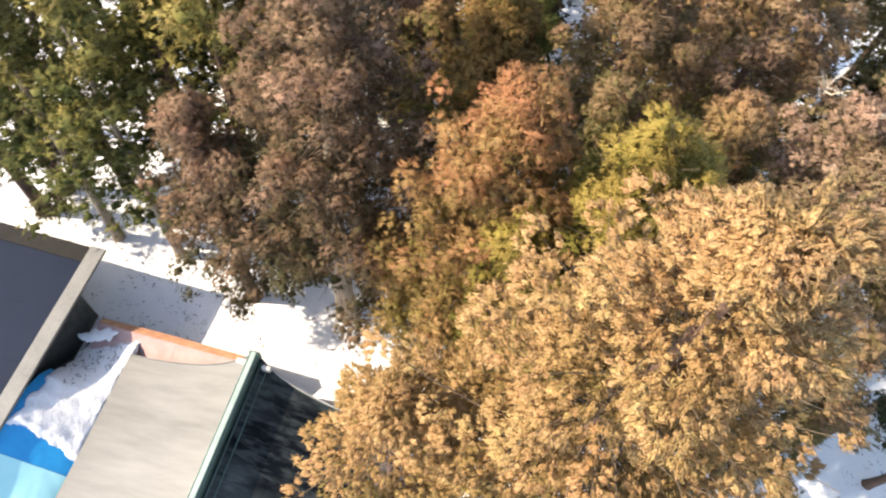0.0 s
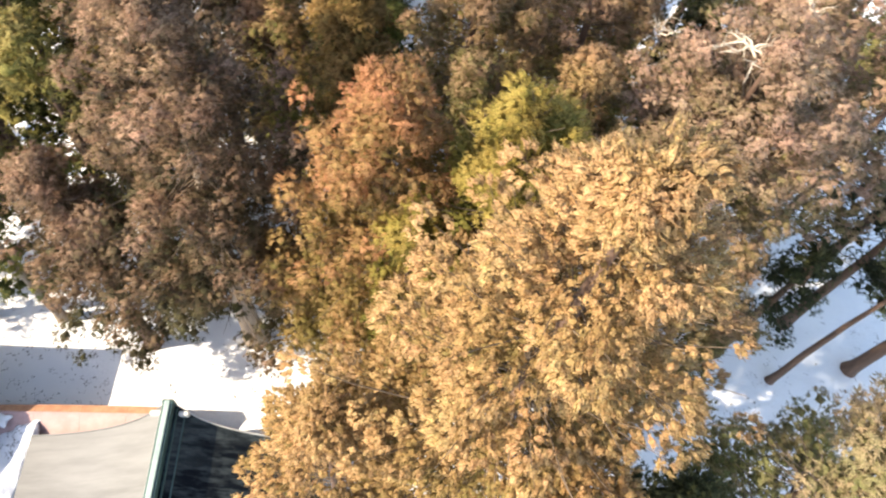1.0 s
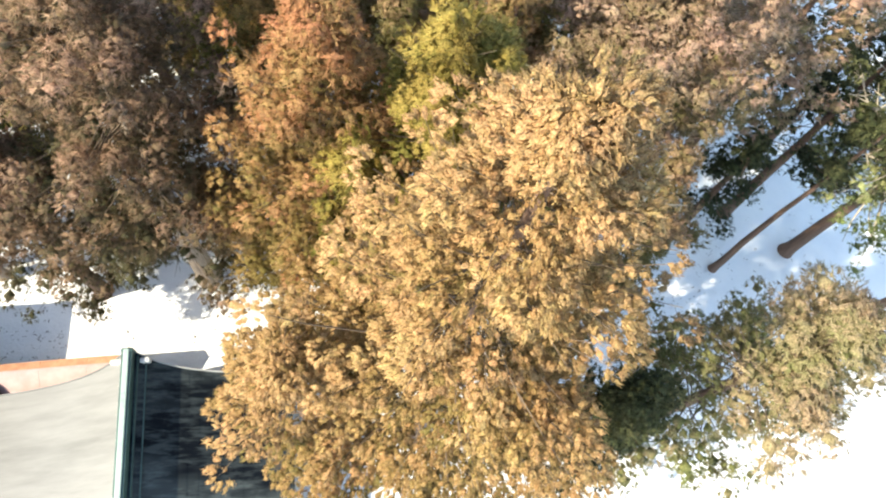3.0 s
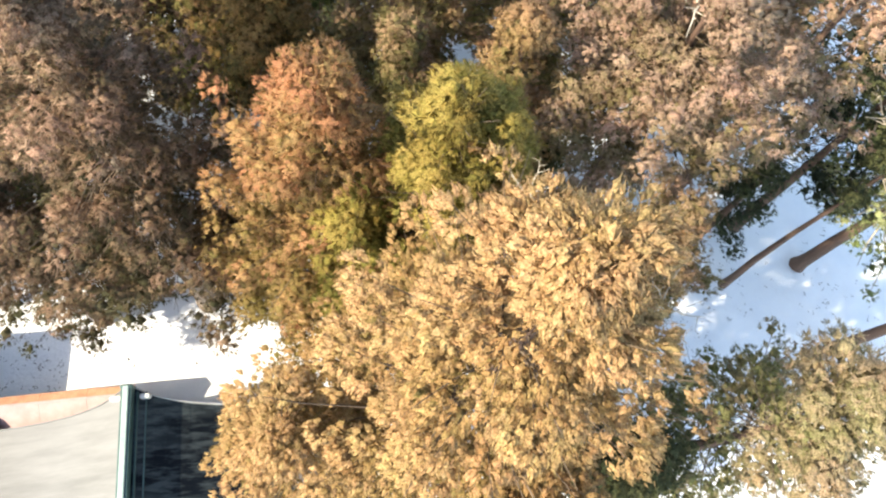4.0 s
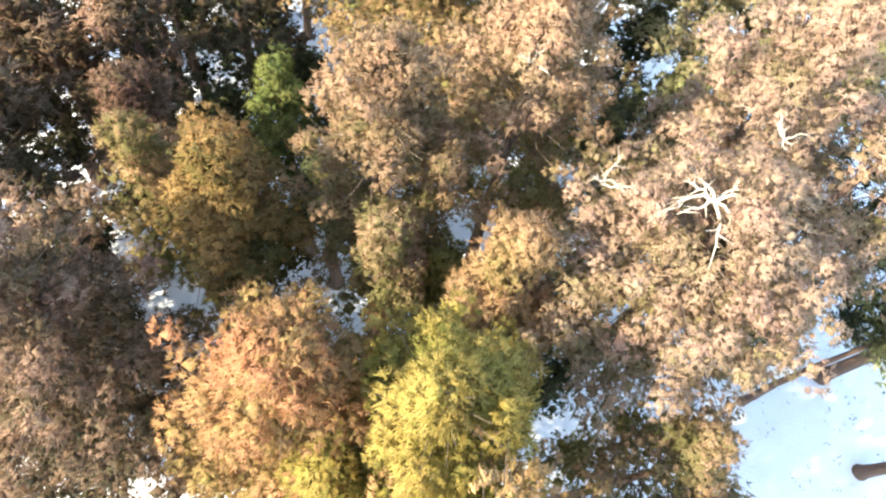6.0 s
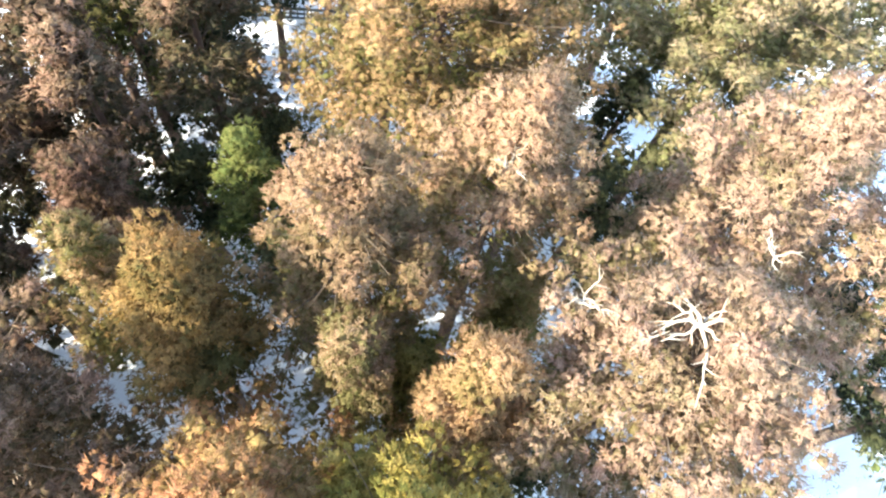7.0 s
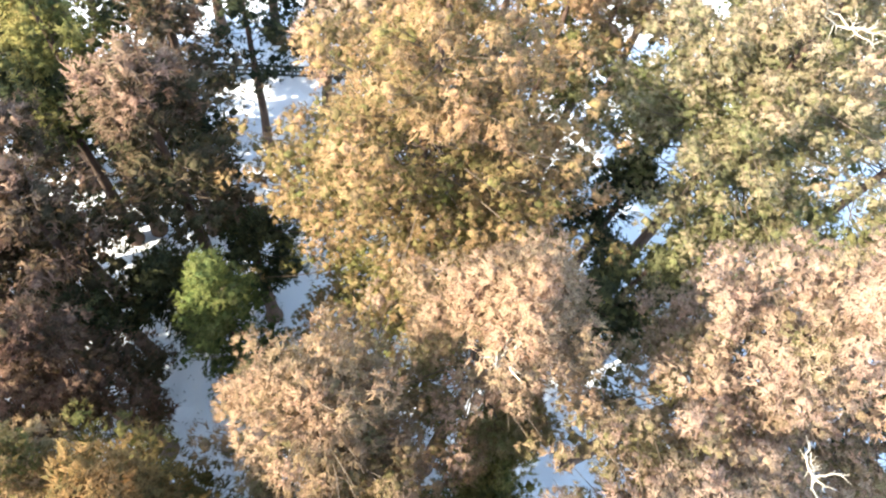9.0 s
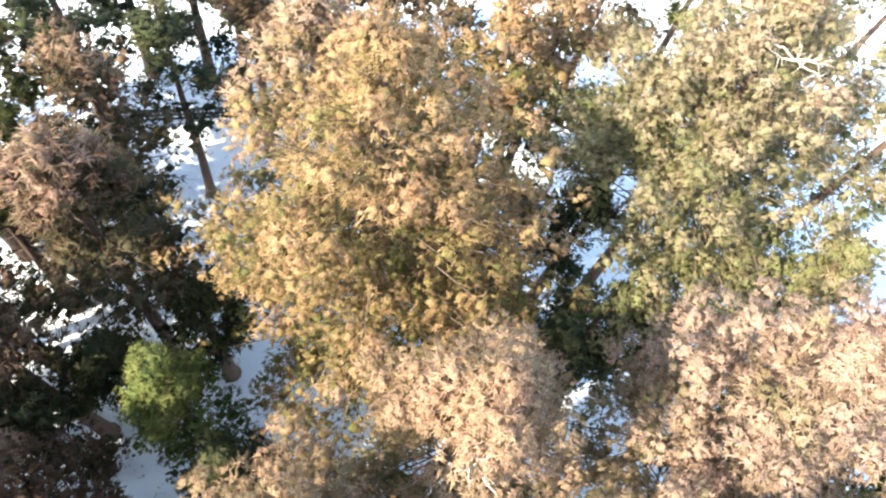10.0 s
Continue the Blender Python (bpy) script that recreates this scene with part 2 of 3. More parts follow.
def feathers(rng, c, size, out, bronze, tufts, per, width, comb=1.0, tuft=1.0):
    """Feathery boughs: small rounded tufts crowded over the upper and outer side of a pad, each shingled with short shoots that
    lie along the way the bough grows (comb 1) or spread from its middle (comb 0). Returns verts, triangles, bronze, normals."""
    n = len(c)
    lob = unit(unit(rng.normal(size=(n, tufts, 3))) * np.array([1, 1, 0.6]) + 0.35 * out[:, None] + np.array([0, 0, 0.25]))
    s = size[:, None, None]
    mid = c[:, None] + lob * rng.uniform(0.62, 1.0, (n, tufts, 1)) * s * np.array([1, 1, 0.75])
    r = s * tuft * rng.uniform(0.19, 0.31, (n, tufts, 1))
    a = unit(0.45 * lob + 0.3 * out[:, None] + np.array([0, 0, 0.65]) + 0.2 * rng.normal(size=lob.shape))
    grow = unit(0.7 * lob + 0.8 * out[:, None] + np.array([0, 0, 0.1]) + 0.25 * rng.normal(size=lob.shape))
    e1 = unit(np.cross(a, rng.normal(size=a.shape)))
    e2 = np.cross(a, e1)
    mid, r, a, e1, e2, grow = mid[:, :, None], r[:, :, None], a[:, :, None], e1[:, :, None], e2[:, :, None], grow[:, :, None]
    phi = rng.uniform(0, 2 * np.pi, (n, tufts, per, 1))
    th = np.sqrt(rng.uniform(0, 1, (n, tufts, per, 1))) * 1.6
    d = np.cos(th) * a + np.sin(th) * (np.cos(phi) * e1 + np.sin(phi) * e2)
    lay = comb * grow + (1 - comb) * (d - a)
    way = unit(lay - 0.85 * np.sum(lay * d, -1, keepdims=True) * d + (0.2 + 0.25 * (1 - comb)) * rng.normal(size=d.shape))
    root = mid + r * rng.uniform(0.86, 1.06, th.shape) * d + 0.3 * r * grow * np.sum(grow * d, -1, keepdims=True)
    ln = r * rng.uniform(0.8, 1.4, th.shape)
    back, tip = root - 0.45 * ln * way, root + 0.6 * ln * way + rng.uniform(0.0, 0.35, th.shape) * r * d
    side = unit(np.cross(way, d)) * width * rng.uniform(0.7, 1.3, th.shape)
    v = np.stack([back - side, back + side, tip], 3).reshape(-1, 3)
    soft = unit(0.45 * d + 0.8 * a + 0.1 * rng.normal(size=d.shape) + np.array([0, 0, 0.1]))
    tone = bronze[:, None, None] + rng.normal(0, 0.1, (n, tufts, 1))
    b = tone + 0.1 * d[..., 2] - 0.05 + rng.normal(0, 0.03, (n, tufts, per))
    b = np.stack([b - 0.06, b - 0.06, b + 0.06], 3).ravel()
    # the slender body of each tuft under its shoots
    g1 = unit(np.cross(grow, rng.normal(size=grow.shape)))
    g2 = np.cross(grow, g1)
    u = HEART[:, :1] * g1 + HEART[:, 1:2] * g2 + HEART[:, 2:] * grow * (1.25 + 0.55 * comb)
    body = (mid + r * (0.82 - 0.2 * comb) * rng.uniform(0.8, 1.15, (n, tufts, 6, 1)) * u).reshape(-1, 3)
    bn = unit(0.5 * unit(u) + 0.75 * a + 0.12 * rng.normal(size=u.shape)).reshape(-1, 3)
    bb = (tone + 0.1 * unit(u)[..., 2] - 0.1 + 0.06 * HEART[:, 2]).ravel()
    faces = (np.arange(n * tufts)[:, None, None] * 6 + HEART_FACES).reshape(-1, 3)
    shoots = np.arange(3 * n * tufts * per, dtype=np.int32).reshape(-1, 3) + len(body)
    return np.concatenate([body, v]), np.concatenate([faces, shoots]), np.concatenate([bb, b]), np.concatenate([bn, np.repeat(soft.reshape(-1, 3), 3, 0)])


def crown_profile(h, blunt):
    low = np.minimum(1.0, 0.55 + 0.45 * h / 0.22)
    return low * np.clip(np.maximum(0.0, 1 - h ** blunt) * 1.0, 0.02, 1) ** 0.62


def cedar(x, y, top, radius, crown_base, leaf, label, limbs=70, blunt=1.9, girth=0.38, seed=0, fine=1.0, thick=1.0, tone=0.0,
          bark=None, lean=(0.0, 0.0), cover=1.0, hollow=None, gap=None, wood=None, stout=1.0, comb=0.2, airy=-0.2, tuft=0.88, feathery=False, name="cedar_tree"):
    """A tall conifer: tapered trunk, limbs in whorls, and a crown of feathery sprays held in clumps along the limbs."""
    rng = np.random.default_rng(1000 + seed)
    z0 = ground_z(x, y) - 0.15
    tree = tagged(new(name), label, "tree", "cedars of the grove", "")
    tree.location = (x, y, z0)
    top, crown_base = top - z0, crown_base - z0
    # trunk with root flare
    zs = np.array([0, 0.25, 0.7, 1.6, 4, 8, 12, 16, 20, 24, 28])
    zs = np.append(zs[zs < top - 1.2], top - 0.5)
    bend = np.cumsum(rng.normal(0, 0.03, (len(zs), 2)), 0)
    centre = np.zeros((len(zs), 3))
    centre[:, 2] = zs
    centre[:, :2] = bend * (zs[:, None] > 2) + np.outer(zs / top, lean)
    rad = girth * (1 - 0.86 * zs / top) * (1 + 0.5 * np.exp(-zs / 0.35))
    v, q = tubes([(centre, rad)], 12)
    v[:, :2] += rng.normal(0, 0.012, (len(v), 2))
    mesh_part("trunk", v, q, bark or BARK, tree, smooth=True)

    def stem(z):
        return np.array([np.interp(z, zs, centre[:, k]) for k in range(3)])

    paths, lump, lsize, lout, lbrz = [], [], [], [], []
    fine = 0.6 * fine if thick > 1.1 else fine
    limbs = int(limbs * (0.8 if thick > 1.1 else 1.0))
    heads = max(1, limbs // 3)
    head_h, head_az, head_tone = rng.random(heads), rng.normal(0, 0.3, heads), rng.normal(0, 0.1, heads)
    for k in range(limbs):
        i = min(k // 3, heads - 1)
        h = min(0.995, max(0.01, ((i + head_h[i]) / heads) ** 0.7 + rng.normal(0, 0.03)))
        az = i * 2.39996 + head_az[i] + rng.normal(0, 0.25)
        if gap and gap[2] < h < gap[3] and abs((az - gap[0] + math.pi) % (2 * math.pi) - math.pi) < gap[1]:
            continue
        bulge = noise.noise((2.3 * math.cos(az), 2.3 * math.sin(az), 4.5 * h + 3.1 * seed))
        reach = radius * float(crown_profile(np.array(h), blunt)) * rng.uniform(0.64, 1.12) * (1 + 0.3 * bulge)
        rise = math.radians(-10 + 62 * h ** 1.6 + rng.normal(0, 6))
        tipz = crown_base + (top - crown_base) * h + rng.normal(0, 0.25)
        startz = min(max(tipz - reach * math.tan(rise), crown_base * 0.8), top - 0.6)
        out = np.array([math.cos(az), math.sin(az), 0.0])
        tang = np.array([-out[1], out[0], 0.0])
        s = np.linspace(0, 1, 5)
        sag = -0.10 * reach * np.sin(np.pi * s) * (1 - h)
        wave = rng.normal(0, 0.05 * reach)
        pts = stem(startz) + np.outer(s * reach, out) + np.outer(np.sin(np.pi * s) * wave, tang)
        pts[:, 2] = startz + (tipz - startz) * s + sag
        paths.append((pts, np.linspace(0.01 + 0.007 * reach, 0.006, 5) * stout))
        steps = max(2, int(reach / (1.0 * thick)))
        first = 0.06 if h > 0.82 else 0.22 if h > 0.5 else 0.32
        limb_tone = head_tone[i] + 0.22 * bulge + rng.normal(0, 0.05)
        for j in range(steps):
            f = first + (1 - first) * (j + rng.uniform(0.5, 1.0)) / steps
            at = np.array([np.interp(f, s, pts[:, c]) for c in range(3)])
            half = 0.14 + 0.3 * reach * (1 - f)
            for w in ((0.0,) if f > 0.88 else (-1.0, 1.0) if half < 0.95 else (-1.0, 0.0, 1.0)):
                if rng.random() > 0.87 * cover:
                    continue
                c = at + tang * (w * half * rng.uniform(0.6, 1.1)) + out * rng.normal(0, 0.12)
                c[2] += rng.normal(0, 0.1) - 0.12 * abs(w) * half
                if noise.noise((c[0] * 0.62 + 7.3 * seed, c[1] * 0.62, c[2] * 0.62)) < airy:
                    continue
                if hollow and c[2] + z0 > hollow[3] and math.hypot(c[0] + x - hollow[0], c[1] + y - hollow[1]) < hollow[2]:
                    continue
                lump.append(c), lsize.append(rng.uniform(0.4, 0.64) * thick), lout.append(out + 0.5 * w * tang)
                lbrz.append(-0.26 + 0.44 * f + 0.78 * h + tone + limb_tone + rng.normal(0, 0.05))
    if not hollow:
        for i in range(4):
            lump.append(stem(top - 0.5) + np.array([*rng.normal(0, 0.15, 2), 0.18 * i - 0.2])), lsize.append(0.3 * thick - 0.03 * i)
            lout.append(np.array([0, 0, 0.6])), lbrz.append(0.85 + tone)
    v, q = tubes(paths, 3)
    tagged(mesh_part("branchwork", v, q, wood or TWIG, tree), kind="stuff")
    lump, lsize, lout, lbrz = np.array(lump), np.array(lsize), np.array(lout), np.array(lbrz)
    far = thick > 1.11
    tuft = 1.0 if far else tuft
    count = 9 if far else round(13.5 * min(1.25, fine ** 0.5) / tuft ** 1.3)
    if feathery:
        v, q, b, nrm = feathers(rng, lump, lsize, lout, lbrz, count, 8, 0.025 * thick * tuft, comb, tuft)
    else:
        v, q, b, nrm = sprays(rng, lump, lsize * (1.1 if far else 1.0), lout, lbrz, count, 10 if far else 13, 0.022 * thick * tuft ** 0.5 * (1.35 if far else 1.0), comb, tuft)
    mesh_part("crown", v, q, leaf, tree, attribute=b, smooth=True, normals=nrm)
    return tree


def dead_branches(tree, at, count, length, girth, seed, up=0.4, way=None):
    """Bleached bare branches with side twigs that show among the foliage; each one is a part of the tree."""
    rng = np.random.default_rng(5000 + seed)
    base = np.array(at) - np.array(tree.location)
    for k in range(count):
        az = k * 2 * math.pi / count + rng.normal(0, 0.35)
        d = unit(np.array([math.cos(az), math.sin(az), up + rng.normal(0, 0.25)]) + (np.array(way) if way else 0))
        ln = length * rng.uniform(0.6, 1.15)
        s = np.linspace(0, 1, 7)
        kink = np.cumsum(rng.normal(0, 0.05 * ln, (7, 3)), 0)
        kink[0] = 0
        pts = base + np.outer(s * ln, d) + kink
        paths = [(pts, girth * (1 - 0.8 * s))]
        for j in range(5):
            i = 2 + j % 4
            e = unit(d + 1.1 * rng.normal(size=3))
            t = np.linspace(0, 1, 4)
            paths.append((pts[i] + np.outer(t * ln * rng.uniform(0.2, 0.45), e), girth * 0.42 * (1 - 0.8 * t)))
        v, q = tubes(paths, 5)
        tagged(mesh_part("dead_branch", v, q, DEADWOOD, tree, smooth=True), "bleached bare branch")


# ---- ground ----
bm = bmesh.new()
edges = [-3000, -800, -250, -120] + list(np.arange(-60, 81, 1.0)) + [140, 250, 800, 3000]
grid = [[bm.verts.new((gx, gy, (ground_z(max(-80, min(90, gx)), max(-80, min(90, gy))) + (0.10 * noise.noise((gx * 0.23, gy * 0.23, 0)) + 0.05 * noise.noise((gx * 0.8, gy * 0.8, 3)))
                                         if abs(gx) < 200 and abs(gy) < 200 else ground_z(max(-80, min(90, gx)), max(-80, min(90, gy)))))) for gx in edges] for gy in edges]
for r0, r1 in zip(grid, grid[1:]):
    for i in range(len(edges) - 1):
        bm.faces.new((r0[i], r0[i + 1], r1[i + 1], r1[i]))
ground = tagged(part("ground", bm, SNOW, smooth=True), "old snow strewn with cedar twigs and needles", "ground", kind="structure")

# ---- trees ----
golden = cedar(7.65, 5.15, 29.3, 6.45, 5, GOLD, "tall cedar with dense golden-bronze winter foliage", limbs=215, blunt=2.1, girth=0.5, seed=1, fine=1.4, thick=0.84, tone=0.14, comb=0.85, feathery=True, tuft=0.85, airy=-0.36)
cedar(3.0, 5.0, 20.6, 3.4, 7, GOLD, "cedar with golden-brown winter foliage beside the hall", limbs=100, seed=2, fine=1.3, thick=0.9, tone=0.1, comb=0.8, feathery=True, tuft=0.8, airy=-0.36)
cedar(14.6, 9.4, 19.8, 3.0, 9, BROWN, "cedar with dull brown top over dark green boughs", limbs=85, girth=0.3, seed=3, cover=0.8, tone=-0.22)
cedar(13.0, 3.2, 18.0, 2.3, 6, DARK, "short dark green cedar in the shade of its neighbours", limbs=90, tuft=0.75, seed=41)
cedar(16.7, 3.8, 22.6, 3.9, 10, SAGE, "cedar with tan and sage-green foliage", limbs=110, seed=4)
cedar(7.7, 10.6, 24.9, 3.2, 14, YELLOW, "cedar with bright yellow-green foliage", limbs=120, blunt=2.3, seed=5, fine=1.5, thick=0.9, tone=0.05, comb=0.7, airy=-0.32)
cedar(4.9, 10.0, 20.0, 1.7, 9, YELLOW, "slim cedar with yellow-green foliage", limbs=55, seed=42, tone=-0.2, comb=0.7)
cedar(4.2, 11.9, 23.7, 5.0, 4, RUST, "cedar with a rust-orange top over golden-brown boughs", limbs=235, blunt=2.2, seed=6, fine=1.2, thick=0.9, tone=0.02, comb=0.5, airy=-0.32)
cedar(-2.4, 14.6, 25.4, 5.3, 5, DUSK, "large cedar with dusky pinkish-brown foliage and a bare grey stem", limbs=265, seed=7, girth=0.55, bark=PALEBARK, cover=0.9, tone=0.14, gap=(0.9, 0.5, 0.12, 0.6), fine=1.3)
cedar(2.9, 17.4, 22.9, 2.3, 14, AMBER, "cedar with dark amber foliage", limbs=80, seed=8, fine=1.6)
cedar(0.2, 18.8, 20.9, 2.1, 9, OCHRE, "cedar with tan top over dull olive foliage", limbs=70, seed=9, cover=0.85, tone=-0.15)
cedar(7.0, 18.7, 24.4, 3.1, 13, ROSY, "round-topped cedar with rosy brown foliage", limbs=125, blunt=2.8, seed=10, thick=0.9, tone=0.12, fine=1.7)
brown = cedar(11.7, 20.4, 24.0, 3.0, 13.5, BROWN, "round-topped cedar with light brown foliage", limbs=115, blunt=2.8, seed=11, thick=0.9, tone=0.2, fine=1.7)
cedar(6.9, 16.3, 20.4, 1.4, 13, BROWN, "slender cedar with brown and olive foliage", limbs=55, seed=12, tone=-0.25, fine=1.5)
cedar(10.2, 14.5, 22.2, 2.5, 9, OCHRE, "slender cedar with pale ochre foliage", limbs=75, seed=13, tone=0.25, fine=1.5)
cedar(12.4, 14.4, 15.5, 2.6, 6, DARK, "short dark green cedar among taller ones", limbs=55, seed=43)
pink = cedar(14.9, 14.5, 23.9, 4.8, 16, PINK, "broad cedar with pinkish-tan foliage and bleached dead branches", limbs=150, airy=-0.32, blunt=2.6, seed=14, thick=0.92, tone=0.12, hollow=(14.5, 14.7, 0.7, 22.0), fine=1.6)
cedar(19.4, 19.8, 24.3, 4.6, 10, PINK, "broad cedar with pale pink-tan foliage", limbs=130, airy=-0.32, blunt=2.3, seed=15, tone=0.2, fine=1.5)
cedar(23.6, 18.0, 23.0, 4.0, 10, PINK, "cedar with pale pink-tan foliage", limbs=90, blunt=2.3, seed=44, tone=0.2, thick=1.2)
sage = cedar(24.6, 30.2, 23.0, 7.5, 9, SAGE, "broad cedar with tan top and sage-green skirt", limbs=235, airy=-0.35, blunt=2.4, seed=16, tone=0.1, thick=0.98, fine=0.7)
cedar(27.5, 24.2, 17.0, 3.4, 6, SAGE, "cedar with pale yellow-green foliage", limbs=80, seed=45, tone=-0.25, thick=1.2)
cedar(31.5, 28.5, 22.0, 4.6, 8, SAGE, "cedar with sage-green foliage", limbs=90, seed=46, thick=1.2)
cedar(20.3, 25.4, 13.5, 2.6, 5, DARK, "short dark cedar in the shade of its neighbours", limbs=55, seed=47, tone=0.15, thick=1.2)
cedar(15.6, 26.2, 13.0, 2.4, 5, OLIVE, "short cedar with dull olive foliage", limbs=55, seed=48, thick=1.2)
cedar(13.7, 19.9, 13.6, 1.9, 4, OCHRE, "short cedar with olive-green foliage under taller crowns", limbs=60, seed=125, tone=-0.25, thick=1.1)
cedar(21.8, 30.6, 11.5, 2.3, 3, DARK, "low dark cedar in the shade of its neighbours", limbs=50, seed=126, thick=1.2)
cedar(11.0, 28.2, 25.2, 7.0, 6, OCHRE, "tall cedar with golden-brown top over green boughs", limbs=235, airy=-0.3, blunt=2.4, seed=17, tone=0.1, thick=0.98, fine=0.7)
cedar(10.2, 35.0, 20.5, 3.6, 8, PINK, "cedar with rosy brown foliage", limbs=80, seed=18, thick=1.2)
cedar(17.5, 35.0, 18.5, 3.6, 8, OCHRE, "cedar with golden-brown foliage", limbs=80, seed=49, thick=1.2)
cedar(3.8, 24.7, 16.0, 2.5, 5, GREEN, "young cedar with fresh green foliage", limbs=75, blunt=1.3, airy=-0.08, seed=19, tone=-0.02, thick=1.0)
cedar(2.0, 30.6, 19.9, 3.4, 7, DUSK, "cedar with dusky brown foliage", limbs=110, seed=20, tone=-0.05, cover=1.0, thick=1.2)
cedar(-1.8, 35.0, 18.0, 3.2, 7, OLIVE, "cedar with dark olive foliage", limbs=70, seed=21, cover=0.8, thick=1.2)
cedar(-0.8, 22.6, 18.8, 2.7, 7, MAROON, "cedar with dark reddish-brown foliage", limbs=80, seed=22, thick=1.1)
cedar(-5.0, 27.5, 19.0, 3.4, 7, DUSK, "cedar with dark dusky foliage", limbs=70, seed=50, cover=0.85, thick=1.2)
cedar(-6.5, 32.5, 19.0, 3.4, 7, DUSK, "cedar with dark dusky foliage", limbs=70, seed=51, cover=0.85, thick=1.2)
cedar(-5.8, 20.5, 21.5, 3.4, 8, DUSK, "cedar with dusky brown foliage", limbs=80, seed=52, thick=1.2)
cedar(-8.6, 18.2, 19.0, 4.2, 3, OLIVE, "cedar with yellow-olive foliage", limbs=100, seed=27, tone=0.15, thick=1.2)
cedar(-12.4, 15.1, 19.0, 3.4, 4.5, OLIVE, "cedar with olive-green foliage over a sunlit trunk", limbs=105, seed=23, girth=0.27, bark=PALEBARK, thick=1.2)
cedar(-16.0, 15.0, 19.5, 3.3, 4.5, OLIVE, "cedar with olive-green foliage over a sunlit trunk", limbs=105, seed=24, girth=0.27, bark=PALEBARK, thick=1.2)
cedar(-17.0, 18.2, 20.0, 3.4, 4.5, OLIVE, "cedar with olive-green foliage", limbs=105, seed=25, thick=1.2)
cedar(-20.6, 15.3, 20.0, 3.4, 3, DUSK, "cedar with dark foliage over a shaded trunk", limbs=95, seed=26, thick=1.2)
cedar(-20.2, 17.0, 20.0, 3.6, 3, DUSK, "cedar with dark foliage over a shaded trunk", limbs=90, seed=53, thick=1.2)
cedar(-11.0, 21.5, 20.0, 3.2, 8, OLIVE, "cedar with olive foliage", limbs=70, seed=54, thick=1.2)
cedar(-15.0, 22.0, 20.0, 3.2, 8, OLIVE, "cedar with olive foliage", limbs=70, seed=55, thick=1.2)
cedar(27.8, 13.7, 16.0, 2.0, 9, DARK, "slender cedar with thin dark green foliage over a bare trunk", limbs=45, girth=0.24, seed=28, cover=0.7)
pine = cedar(33.4, 14.7, 18.0, 6.3, 5.5, PINE, "pine with open grey-green foliage and pale limbs", limbs=150, girth=0.42, seed=29, blunt=2.6, cover=0.9, tone=0.4, wood=DEADWOOD, stout=2.2)
cedar(33.7, 9.1, 18.0, 3.2, 10, PINE, "pine with open grey-green foliage", limbs=55, girth=0.36, seed=30, thick=1.2)
cedar(29.8, 17.6, 16.0, 3.6, 4, DARK, "dark green cedar in the shade of its neighbours", limbs=50, seed=56, thick=1.2)
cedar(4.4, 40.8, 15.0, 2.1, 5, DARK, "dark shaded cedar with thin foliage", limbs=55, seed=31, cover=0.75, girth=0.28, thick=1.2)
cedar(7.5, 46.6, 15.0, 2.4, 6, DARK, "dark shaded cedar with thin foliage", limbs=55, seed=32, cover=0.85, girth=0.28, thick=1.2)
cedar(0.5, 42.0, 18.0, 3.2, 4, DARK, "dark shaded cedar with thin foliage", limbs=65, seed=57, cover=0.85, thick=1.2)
cedar(-3.5, 40.0, 18.5, 3.2, 5, OLIVE, "cedar with dark olive foliage", limbs=65, seed=58, cover=0.85, thick=1.2)
cedar(-3.4, 30.8, 19.0, 3.0, 7, DUSK, "cedar with dark dusky foliage", limbs=70, seed=60, cover=0.95, thick=1.2)
cedar(-1.6, 27.4, 18.4, 2.7, 7, DUSK, "cedar with dull brown foliage", limbs=70, seed=61, cover=0.95, thick=1.2)
cedar(-6.2, 23.8, 20.0, 3.0, 7, DUSK, "cedar with dark dusky foliage", limbs=70, seed=63, thick=1.2)
cedar(5.2, 22.6, 13.0, 2.2, 5, DARK, "short dark cedar among taller ones", limbs=50, seed=64)
cedar(-9.5, 28.0, 19.0, 3.2, 7, DUSK, "cedar with dark dusky foliage", limbs=60, seed=66, thick=1.2)
cedar(-5.5, 38.0, 18.0, 3.2, 6, OLIVE, "cedar with dark olive foliage", limbs=60, seed=67, cover=0.85, thick=1.2)
cedar(14.2, 33.0, 16.0, 3.0, 5, DARK, "dark green cedar behind taller ones", limbs=60, seed=68, thick=1.2)
cedar(8.8, 16.9, 16.5, 2.4, 6, OLIVE, "short cedar with olive-green foliage", limbs=55, seed=69)
cedar(18.2, 24.6, 12.0, 2.2, 4, DARK, "short dark cedar in the shade of its neighbours", limbs=50, seed=71, thick=1.2)
cedar(20.5, 36.5, 18.5, 3.6, 7, BROWN, "cedar with brown foliage", limbs=65, seed=74, thick=1.2)
cedar(13.5, 40.0, 18.0, 3.4, 7, DUSK, "cedar with dusky foliage", limbs=60, seed=75, thick=1.2)
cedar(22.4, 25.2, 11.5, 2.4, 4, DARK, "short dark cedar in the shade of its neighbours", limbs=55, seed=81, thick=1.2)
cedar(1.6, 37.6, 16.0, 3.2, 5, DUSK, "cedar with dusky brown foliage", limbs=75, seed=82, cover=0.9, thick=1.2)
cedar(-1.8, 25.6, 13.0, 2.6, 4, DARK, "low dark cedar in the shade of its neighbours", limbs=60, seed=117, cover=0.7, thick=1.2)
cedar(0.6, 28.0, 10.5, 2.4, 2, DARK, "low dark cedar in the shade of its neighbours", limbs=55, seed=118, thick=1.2)
